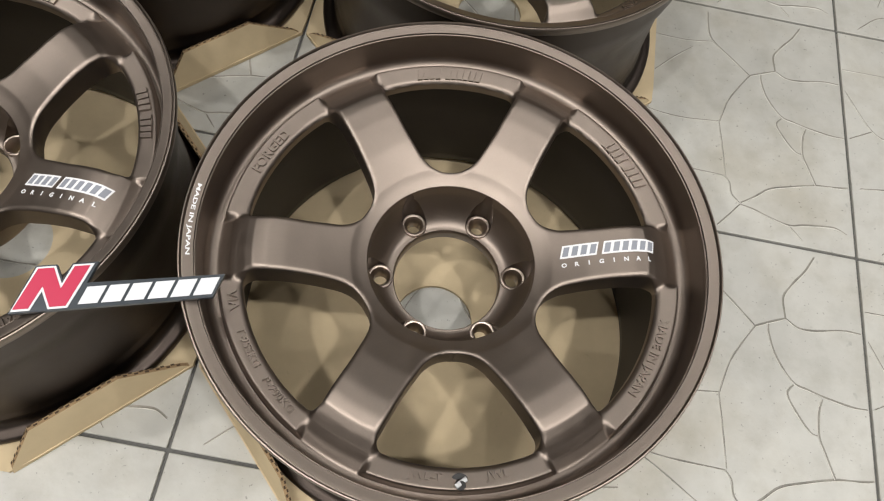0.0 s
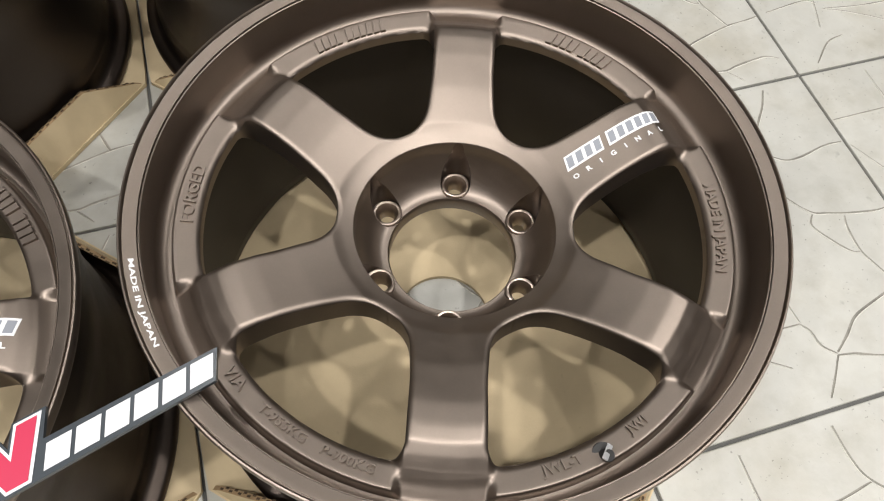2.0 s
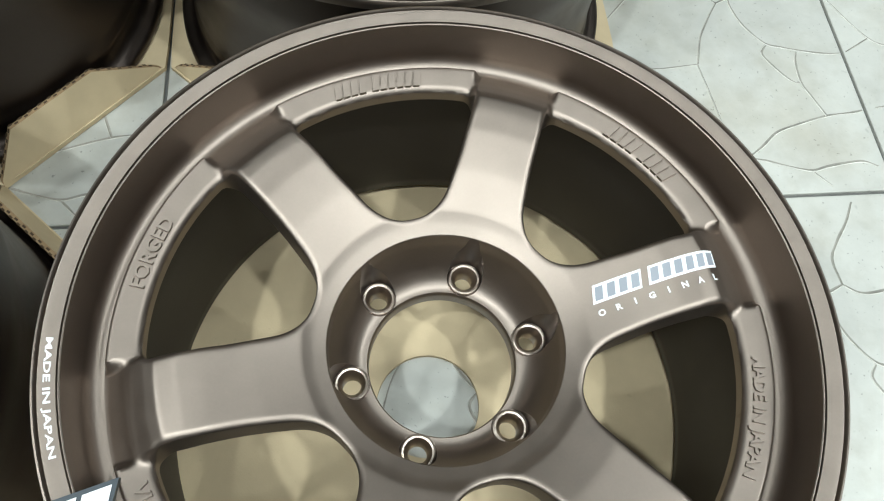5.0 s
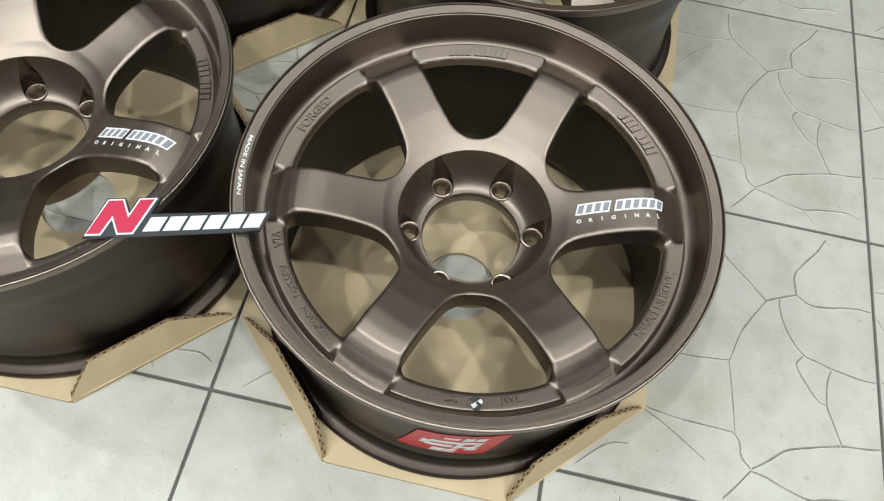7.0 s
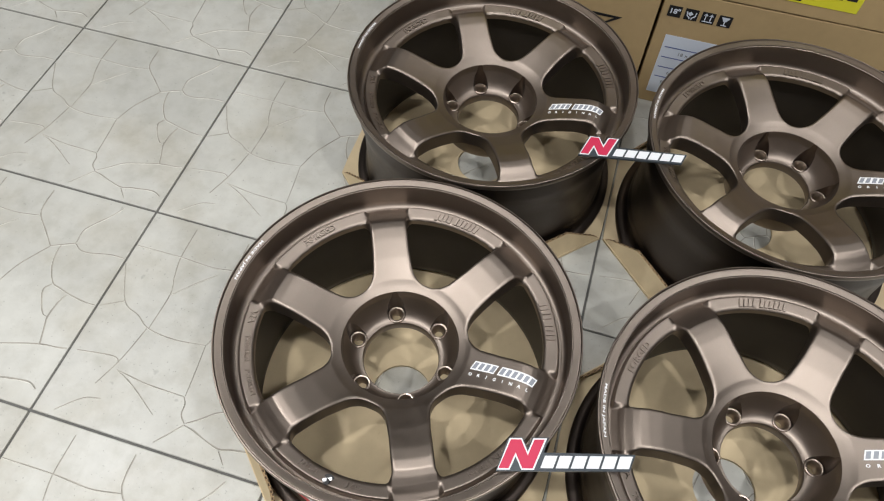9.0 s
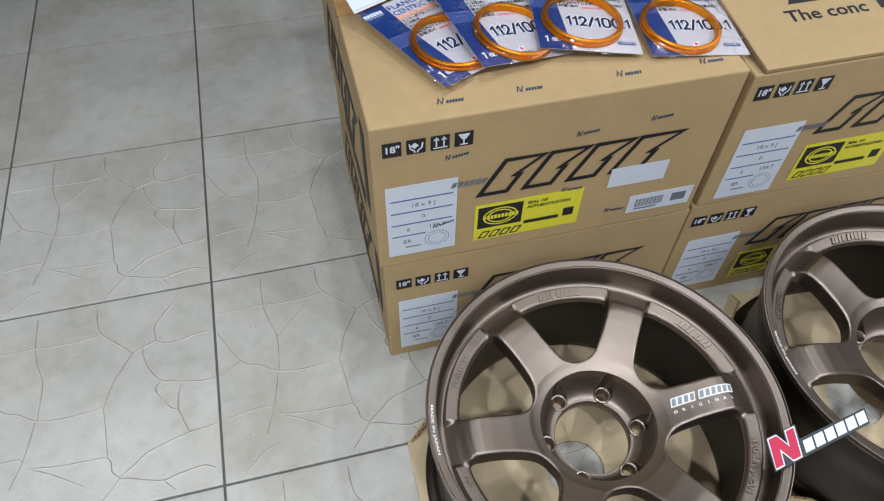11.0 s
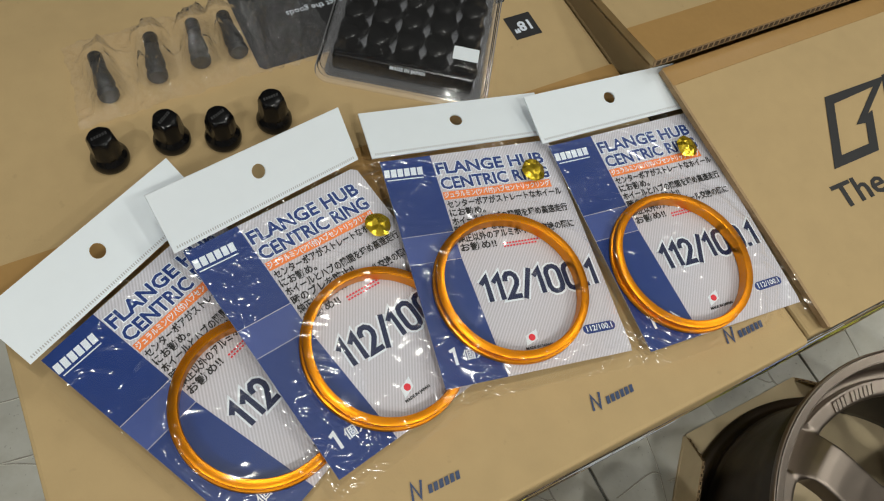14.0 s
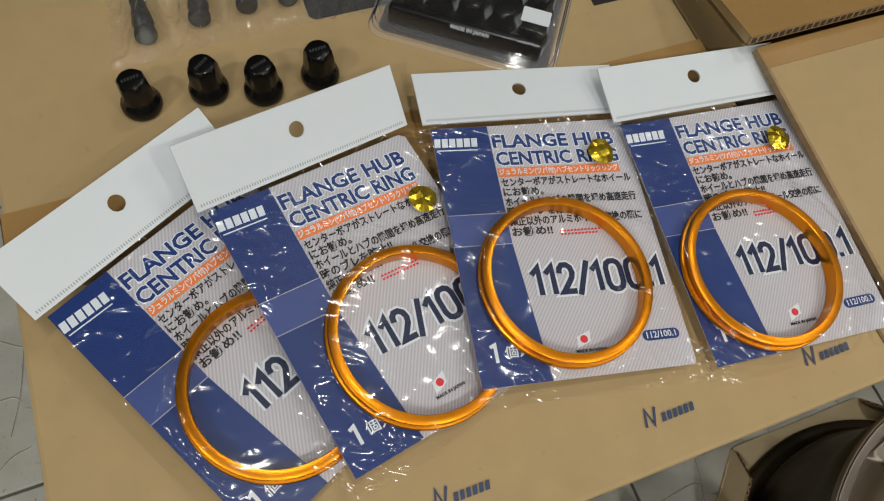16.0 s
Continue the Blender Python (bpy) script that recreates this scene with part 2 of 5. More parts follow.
# ---- wheel ----
HALF = 0.0275
R_IN, R_OUT, R_BOWL, R_GROOVE = 0.0975, 0.2015, 0.084, 0.2238
z_spoke = smooth_profile([0.08, 0.0845, 0.0925, 0.0960, 0.10, 0.13, 0.16, 0.176, 0.188, 0.196, 0.204, 0.213, 0.222, 0.2295, 0.25], [0.1842, 0.1862, 0.1900, 0.1920, 0.1945, 0.2070, 0.2172, 0.2205, 0.2200, 0.2155, 0.2095, 0.2035, 0.1995, 0.1988, 0.1988], 0.06, 0.25, 0.0012)
z_pad = smooth_profile([0.16, 0.198, 0.2195, 0.2214, 0.2230, 0.2240, 0.25], [0.203, 0.2040, 0.2098, 0.2092, 0.2000, 0.1988, 0.1988], 0.15, 0.25, 0.0008)


def sstep(a, b, x):
    t = np.clip((x - a) / (b - a), 0, 1)
    return t * t * (3 - 2 * t)


def base_angle(r):
    return math.asin(HALF * (1 + 0.10 * sstep(0.15, 0.10, r)) / r)


def inner_wedge(r):
    """Half angle of the metal towards the hub at radius r."""
    base, full, fi = base_angle(r), math.pi / 6, 0.022
    if r <= R_IN:
        return full
    x = max(0.0, 1 - (r - R_IN) / fi)
    return min(full, base + (1 - (1 - x**2.6) ** (1 / 2.6)) * (full - base))


def spoke_rows():
    """(radius, half angle) from the bowl to the groove, round both window ends."""
    e, full = 1e-4, math.pi / 6
    rows = [(r, full) for r in (R_BOWL, 0.0852, 0.0868, 0.0888, 0.0905, 0.092, 0.0930, 0.0938, 0.0946, 0.0953, 0.0959, 0.0964, 0.0968, 0.0972, R_IN - e)]
    rows += [(R_IN + 0.022 * (i / 16) ** 3, inner_wedge(R_IN + 0.022 * (i / 16) ** 3)) for i in range(1, 17)]
    fo, drop = 0.0135, 0.0006
    r0 = R_OUT - drop - fo
    rows += [(r, base_angle(r)) for r in np.linspace(R_IN + 0.022, r0, 24)[1:-1]]
    for ph in np.radians(np.linspace(0, 80, 17)):
        r = r0 + fo * math.sin(ph)
        rows.append((r, math.asin((HALF + fo * (1 - math.cos(ph))) / r)))
    rl, wl = rows[-1]
    for k in np.linspace(0, 1, 17)[1:]:
        rows.append((R_OUT - (R_OUT - rl) * (1 - k) ** 3, wl + (full - wl) * k))
    rows += [(r, full) for r in np.linspace(R_OUT + 0.0012, 0.2185, 12)]
    rows += [(r, full) for r in (0.2195, 0.2203, 0.2210, 0.2216, 0.2222, 0.2228, R_GROOVE)]
    return rows


def spoke_mesh():
    rows = spoke_rows()
    inner = [0, 0.15, 0.35, 0.55, 0.70, 0.78, 0.83, 0.87, 0.91, 0.94, 0.965, 0.985]
    outer = [(k / 26) ** 1.5 for k in range(27)]
    cont = []
    for (r, w), (r2, w2) in zip(rows, rows[1:]):
        if R_IN < r and r2 <= R_OUT + 1e-9:
            for k in np.linspace(0, 1, 8):
                rr, ww = r + (r2 - r) * k, w + (w2 - w) * k
                cont.append((rr * math.cos(ww), rr * math.sin(ww)))
    for a in np.linspace(0.508, math.pi / 6, 8):
        cont.append((R_IN * math.cos(a), R_IN * math.sin(a)))
    cont = np.array(cont)
    verts = []
    top, bot = {}, {}
    for i, (r, w) in enumerate(rows):
        b = min(base_angle(max(r, R_IN)), w) * 0.985
        half = [b * u / 0.985 for u in inner] + [b + (w - b) * u for u in outer]
        angs = [-a for a in half[::-1]] + half[1:]
        for j, a in enumerate(angs):
            p = np.array([r * math.cos(a), r * abs(math.sin(a))])
            d = math.sqrt(((cont - p) ** 2).sum(1).min())
            s = sstep(0.0277, 0.0350, r * abs(math.sin(a))) * (1.0 if r > 0.16 else 0.0)
            z = float(z_spoke(r)) * (1 - s) + float(z_pad(r)) * s
            bev = 0.0050
            if d < bev:
                z -= bev * 0.75 * (1 - math.sqrt(max(0, 1 - (1 - d / bev) ** 2)))
            top[i, j] = len(verts)
            verts.append((r * math.cos(a), r * math.sin(a), z))
            bot[i, j] = len(verts)
            verts.append((r * math.cos(a), r * math.sin(a), max(0.105, float(z_spoke(min(r, 0.17))) - 0.030) * (1 - s) + (float(z_pad(r)) - 0.011) * s))
    faces = []
    n, m = len(rows), len(angs)
    for i in range(n - 1):
        for j in range(m - 1):
            faces.append((top[i, j], top[i + 1, j], top[i + 1, j + 1], top[i, j + 1]))
            faces.append((bot[i, j], bot[i, j + 1], bot[i + 1, j + 1], bot[i + 1, j]))
        if rows[i + 1][0] > R_IN and rows[i + 1][0] <= R_OUT + 1e-9:
            faces.append((top[i, 0], bot[i, 0], bot[i + 1, 0], top[i + 1, 0]))
            faces.append((top[i, m - 1], top[i + 1, m - 1], bot[i + 1, m - 1], bot[i, m - 1]))
    return pydata("spoke", verts, faces)


BOWL_TOP = [(R_BOWL, 0.18595), (0.0836, 0.1855), (0.0833, 0.1845), (0.0831, 0.1825), (0.0828, 0.1765)]
BOWL_TOP += [(0.0825 - 0.0259 * t, 0.172 - 0.035 * (1 - (1 - t) ** 2.3)) for t in np.linspace(0, 0.99, 50)]
BOLT_R, RECESS = 0.06985, 0.0138


def bowl_z(r):
    return float(np.interp(r, [a for a, _ in BOWL_TOP[::-1]], [b for _, b in BOWL_TOP[::-1]]))


def hub_mesh():
    prof = BOWL_TOP + [(0.0566, 0.1362), (0.0558, 0.1350), (0.0556, 0.133), (0.0556, 0.1225), (0.0564, 0.1205)] + [(r, 0.1205) for r in np.arange(0.0572, 0.0825, 0.0009)] + [(0.0838, 0.1225), (0.0862, 0.1290), (0.0915, 0.1480), (0.0955, 0.1670)]
    n = 600
    ang = np.arange(n) * 2 * np.pi / n
    verts, cut = [], []
    for k, (r, z) in enumerate(prof):
        for a in ang:
            b = round(a / (math.pi / 3)) * math.pi / 3
            cx, cy = BOLT_R * math.cos(b), BOLT_R * math.sin(b)
            x, y = r * math.cos(a), r * math.sin(a)
            d = math.hypot(x - cx, y - cy)
            gone = False
            if k < len(BOWL_TOP) and d < RECESS:
                if d > RECESS - 0.0013:
                    x, y = cx + (x - cx) * RECESS / d, cy + (y - cy) * RECESS / d
                    verts.append((x, y, bowl_z(math.hypot(x, y))))
                    cut.append(False)
                    continue
                gone = True
            verts.append((x, y, z))
            cut.append(gone or (z <= 0.1206 and d < 0.0082))
    faces = []
    for i in range(len(prof) - 1):
        for j in range(n):
            q = (i * n + j, i * n + (j + 1) % n, (i + 1) * n + (j + 1) % n, (i + 1) * n + j)
            if not any(cut[v] for v in q):
                faces.append(q)
    return fix_normals(pydata("hub", verts, faces))


def recess_mesh():
    """The bored pocket over one bolt hole, its bolt at the origin and the wheel's axis at -x."""
    n = 72
    vs, fs = [], []
    for i in range(n):
        a = 2 * math.pi * i / n
        x, y = RECESS * math.cos(a), RECESS * math.sin(a)
        top = bowl_z(max(0.0566, math.hypot(BOLT_R + x, y)))
        vs += [(x, y, top), (x, y, min(top, 0.1385)), (x * 0.90, y * 0.90, min(top, 0.1378))]
    for i in range(n):
        a, b = 3 * i, 3 * ((i + 1) % n)
        fs += [(a, b, b + 1, a + 1), (a + 1, b + 1, b + 2, a + 2)]
    return pydata("lug_recess", vs, fs)


RIM_INNER = [(0.2236, 0.1989)] + [(0.2242 + 0.0100 * math.sin(a), 0.2106 - 0.0117 * math.cos(a)) for a in np.radians(np.linspace(6, 88, 12))]
RIM_INNER += [(0.2343, 0.2170), (0.2350, 0.2290), (0.2354, 0.2375), (0.2351, 0.2405), (0.2341, 0.2416), (0.2337, 0.2423), (0.2338, 0.2431)]
RIM_LIP = [(0.2344, 0.2436), (0.2347, 0.2436), (0.2349, 0.2420), (0.2354, 0.2420), (0.2356, 0.2446), (0.2380, 0.2453), (0.2410, 0.2463), (0.2438, 0.2472), (0.2445, 0.2473), (0.2447, 0.2452), (0.2455, 0.2452), (0.2458, 0.2474), (0.2466, 0.2484), (0.2477, 0.2482), (0.2484, 0.2470), (0.2488, 0.2448), (0.2486, 0.2415)]
RIM_OUTER = [(0.2478, 0.2385), (0.2455, 0.2362), (0.2410, 0.2350), (0.2388, 0.2325), (0.2382, 0.2260), (0.2380, 0.2000), (0.2372, 0.1900), (0.2340, 0.1750), (0.2300, 0.1580), (0.2282, 0.1450), (0.2275, 0.1300), (0.2278, 0.0800), (0.2280, 0.0480), (0.2285, 0.0420)]
RIM_FOOT = [(0.2305, 0.0370), (0.2312, 0.0330), (0.2305, 0.0290), (0.2310, 0.0220), (0.2340, 0.0160), (0.2390, 0.0140), (0.2450, 0.0130), (0.2480, 0.0105), (0.2488, 0.0060), (0.2480, 0.0020), (0.2460, 0.0000), (0.2420, 0.0010)]
RIM_BACK = [(0.2400, 0.0050), (0.2330, 0.0080), (0.2270, 0.0120), (0.2240, 0.0300), (0.2230, 0.0800), (0.2225, 0.1300), (0.2235, 0.1500), (0.2255, 0.1650), (0.2265, 0.1800), (0.2265, 0.1890)]
RIM_PROFILE = RIM_INNER + RIM_LIP + RIM_OUTER[:2]


def curved_text(body, size, radius, angle, outward, zfun, lift, spread=1.0, bold=0.0, thick=0.0002):
    """Lettering bent along a circle, its middle at the angle (degrees); outward: letter tops away from the axis."""
    me = text_mesh(body, size, bold, thick)
    for v in me.vertices:
        x, y, z = v.co
        x *= spread
        if outward:
            a, r = radians(angle) - x / radius, radius + y
        else:
            a, r = radians(angle) + x / radius, radius - y
        v.co = (r * math.cos(a), r * math.sin(a), float(zfun(r)) + lift + z)
    return me


def text_mesh(body, size, bold=0.0, thick=0.0002, align="CENTER"):
    cu = bpy.data.curves.new("lettering", "FONT")
    cu.body, cu.size, cu.align_x, cu.align_y = body, size, align, "CENTER"
    cu.extrude, cu.offset, cu.resolution_u = thick, bold, 2
    ob = bpy.data.objects.new("lettering", cu)
    me = bpy.data.meshes.new_from_object(ob)
    bpy.data.objects.remove(ob)
    bpy.data.curves.remove(cu)
    me.materials.clear()
    return me


def bars_bm(rects, thick=0.0002, slant=0.0, z=0.0):
    """Flat bars (x0, y0, x1, y1) leaning by slant."""
    bm = bmesh.new()
    for x0, y0, x1, y1 in rects:
        lo = [bm.verts.new((x + slant * y, y, z)) for x, y in ((x0, y0), (x1, y0), (x1, y1), (x0, y1))]
        hi = [bm.verts.new((v.co.x, v.co.y, z + thick)) for v in lo]
        bm.faces.new(hi)
        for i in range(4):
            bm.faces.new((lo[i], lo[(i + 1) % 4], hi[(i + 1) % 4], hi[i]))
    return bm


def drape(bm, fun):
    for v in bm.verts:
        v.co = fun(v.co)
    return bm


def subdivided(bm, cuts):
    bmesh.ops.subdivide_edges(bm, edges=bm.edges[:], cuts=cuts, use_grid_fill=True)
    return bm


def bar_parts(name, rects, material, parent, fun, thick=0.0003, slant=0.0, cuts=1, label=""):
    """Each slanted bar as a part of its own, laid on a surface by fun."""
    for r in rects:
        bm = bars_bm([r], thick, slant)
        if cuts:
            subdivided(bm, cuts)
        part(name, drape(bm, fun), material, parent, label)


def white_block_logo(n_left, n_right, length, height):
    """Two groups of slanted blocks standing for a two-word mark: outlines and fills."""
    total = n_left + n_right + 0.6
    w = length / total
    outer, inner = [], []
    x = 0.0
    for i in range(n_left + n_right):
        if i == n_left:
            x += 0.6 * w
        outer.append((x, 0, x + w * 1.02, height))
        inner.append((x + 0.2 * w, 0.14 * height, x + 0.84 * w, 0.86 * height))
        x += w
    return outer, inner


DECAL_FILL = mat("decal_grey", (0.27, 0.29, 0.33), 0.35)
VALVE_TAG = mat("silver_tag", (0.62, 0.63, 0.64), 0.3, 0.6, 0.2, 300)
BLACK_RUBBER = mat("black_rubber", (0.02, 0.02, 0.02), 0.6)
RED_STICKER = mat("red_sticker", (0.62, 0.02, 0.045), 0.35, 0, 0.05, 30)


def wheel_master():
    """One wheel lying face up; its decal spoke points along +x, z from its lower flange."""
    w = empty("car_wheel")
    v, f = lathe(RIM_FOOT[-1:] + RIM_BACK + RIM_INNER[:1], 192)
    part_mesh("barrel_lining", fix_normals(pydata("barrel_lining", v, f)), BRONZE_IN, w, "inside of the barrel, shade painted in as dark brown", True, 50)
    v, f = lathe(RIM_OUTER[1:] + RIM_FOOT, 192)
    part_mesh("barrel", fix_normals(pydata("barrel", v, f)), BARREL, w, "satin bronze barrel, darkened in colour for its shade", True, 50)
    v, f = lathe(RIM_PROFILE, 192)
    part_mesh("rim", fix_normals(pydata("rim", v, f)), BRONZE, w, smooth=True, angle=35)
    me = fix_normals(spoke_mesh())
    for i in range(6):
        if i == 0:
            sp = part_mesh("spoke", me, BRONZE, w, smooth=True, angle=42)
        else:
            sp = new("spoke", me)
            sp.parent = w
        sp.matrix_basis = pose(0, 0, 0, 0, 0, 60 * i)
    part_mesh("hub", hub_mesh(), BRONZE, w, smooth=True, angle=38)
    v, f = lathe([(0.0072, 0.1210), (0.0072, 0.1345), (0.0098, 0.1386), (0.0104, 0.1400), (0.0118, 0.1404), (0.0128, 0.1398), (0.0130, 0.1375)], 32)
    seat = fix_normals(pydata("lug_seat", v, f))
    for i in range(6):
        if i == 0:
            so = part_mesh("lug_seat", seat, SEAT, w, "machined ring round a bolt hole", True, 40)
        else:
            so = new("lug_seat", seat)
            so.parent = w
        a = radians(60 * i)
        so.location = (0.06985 * math.cos(a), 0.06985 * math.sin(a), 0)
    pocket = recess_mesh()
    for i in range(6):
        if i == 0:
            ro = part_mesh("lug_recess", pocket, POCKET, w, "smooth bored pocket over a bolt hole, shade painted in", True, 40)
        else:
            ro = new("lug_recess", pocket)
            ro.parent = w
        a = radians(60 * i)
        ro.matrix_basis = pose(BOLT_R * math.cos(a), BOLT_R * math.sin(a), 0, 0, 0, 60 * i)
    # raised lettering on the ledges between the spokes
    for body, size, rad, ang, outw in (("FORGED", 0.0125, 0.2105, 150, True), ("MADE IN JAPAN", 0.0105, 0.2105, -30, True), ("VIA", 0.0115, 0.2105, 195, False), ("T-955KG", 0.0095, 0.2105, 208, False), ("P-900KG", 0.0095, 0.2105, 222, False), ("JWL-T", 0.0095, 0.2105, 262, False), ("JWL", 0.0095, 0.2105, 279, False)):
        me = curved_text(body, size, rad, ang, outw, z_pad, 0.0005, 1.12, 0.00022, 0.0016)
        part_mesh("raised_lettering", me, BRONZE, w)
    def on_ledge(ang, mid, low):
        def fun(c):
            r = 0.2105 + (-c.y if low else c.y)
            a = radians(ang) + (c.x - mid) / 0.2105 * (1 if low else -1)
            return Vector((r * math.cos(a), r * math.sin(a), float(z_pad(r)) + c.z))
        return fun
    for ang, n1, n2, ln, ht in ((90, 4, 6, 0.070, 0.0115), (30, 4, 4, 0.062, 0.0115)):
        outer, inner = white_block_logo(n1, n2, ln, ht)
        bar_parts("raised_mark", [(a + 0.15 * (c - a), b - ht / 2, c - 0.1 * (c - a), d - ht / 2) for a, b, c, d in outer], BRONZE, w, on_ledge(ang, ln / 2, False), 0.0024, 0.2, 0)
    # printed words on the lip
    lip = lambda r: np.interp(r, [0.2355, 0.2380, 0.2410, 0.2438], [0.2445, 0.2453, 0.2463, 0.2472])
    part_mesh("lip_print", curved_text("MADE IN JAPAN", 0.0048, 0.2400, 178, False, lip, 0.0002, 2.10, 0.00010), WHITE_PRINT, w, "small white printed words")
    # decal on one spoke
    on_spoke = lambda c: Vector((c.x, c.y, float(z_spoke(math.hypot(c.x, c.y))) + c.z))
    outer, inner = white_block_logo(4, 6, 0.088, 0.0135)
    shift = lambda rects: [(a + 0.107, b - 0.002, c + 0.107, d - 0.002) for a, b, c, d in rects]
    bar_parts("decal_block", shift(outer), WHITE_PRINT, w, lambda c: on_spoke(c + Vector((0, 0, 0.0002))), 0.0003, 0.25, 1, "white slanted decal block")
    bar_parts("decal_fill", shift(inner), DECAL_FILL, w, lambda c: on_spoke(c + Vector((0, 0, 0.0004))), 0.0003, 0.25, 1)
    for i, ch in enumerate("ORIGINAL"):
        me = text_mesh(ch, 0.0062, 0.0002)
        for v in me.vertices:
            v.co = on_spoke(v.co + Vector((0.110 + i * 0.0113, -0.0095, 0.0003)))
        part_mesh("decal_letter", me, WHITE_PRINT, w)
    # valve on its ledge
    v, f = lathe([(0.0001, 0.0105), (0.0038, 0.0105), (0.0042, 0.0098), (0.0042, 0.002), (0.0065, 0.0015), (0.0085, 0.0008), (0.0085, -0.002)], 28)
    vo = part_mesh("valve_hole", fix_normals(pydata("valve_hole", v, f)), BLACK_RUBBER, w, "black valve seat", True, 40)
    vo.matrix_basis = pose(0, -0.2145, float(z_pad(0.2145)) - 0.0035, 18, 0, 0)
    vt = part("valve_tag", subdivided(box_bm(-0.0062, -0.0022, 0, 0.0062, 0.0022, 0.0016, 0.0007), 0), VALVE_TAG, w, "white tag on the valve")
    vt.matrix_basis = pose(0, -0.2150, float(z_pad(0.2145)) + 0.0055, 16, 12, 35)
    return w


def barrel_sticker(w, angle):
    """The red sticker on the outside of the barrel, with white marks."""
    def on(c):
        z = 0.097 + c.y * 1.6
        a = radians(angle) + c.x * 1.2 / 0.2278
        r = 0.2286 + c.z
        return Vector((r * math.cos(a), r * math.sin(a), z))
    bm = subdivided(bars_bm([(-0.040, -0.026, 0.040, 0.026)], 0.0004, 0.35), 4)
    s = part("barrel_sticker", drape(bm, on), RED_STICKER, w, "red sticker with white marks")
    rects = [(-0.022, -0.006, 0.002, -0.001), (-0.022, 0.004, 0.008, 0.009), (0.004, -0.010, 0.009, 0.010), (0.009, 0.005, 0.024, 0.010), (0.019, -0.003, 0.024, 0.010), (0.009, -0.006, 0.022, -0.002), (0.016, -0.012, 0.026, -0.007), (-0.028, -0.003, -0.020, 0.006),
             (-0.012, -0.021, 0.000, -0.013), (0.001, -0.021, 0.010, -0.013), (0.003, 0.014, 0.012, 0.021), (0.014, 0.014, 0.022, 0.021), (-0.014, 0.016, -0.001, 0.020)]
    for r in rects:
        bm = subdivided(bars_bm([r], 0.0004, 0.35), 2)
        part("sticker_mark", drape(bm, lambda c: on(c + Vector((0, 0, 0.0007)))), WHITE_PRINT, s)


TRAY = 0.006
wheel_a = wheel_master()
WHEELS = [("a", 0.0370, 0.0355, 10.5, -93.5), ("b", -0.4865, 0.036, -6.0, -92), ("c", -0.4865, 0.5385, -3.0, -92), ("d", 0.0330, 0.5345, -3.0, -92)]
for i, (_, x, y, rot, st) in enumerate(WHEELS):
    m = pose(x, y, TRAY, 0, 0, rot)
    wh = wheel_a if i == 0 else copy_thing(wheel_a, m)
    wh.matrix_basis = m
    tagged(wh, "matte bronze six-spoke alloy wheel lying face up", "wheel", group="wheels on the floor")
for wh, (_, x, y, rot, st) in zip([o for o in scene.objects if o.name.startswith("car_wheel")], WHEELS):
    if y < 0.3:
        barrel_sticker(wh, st)


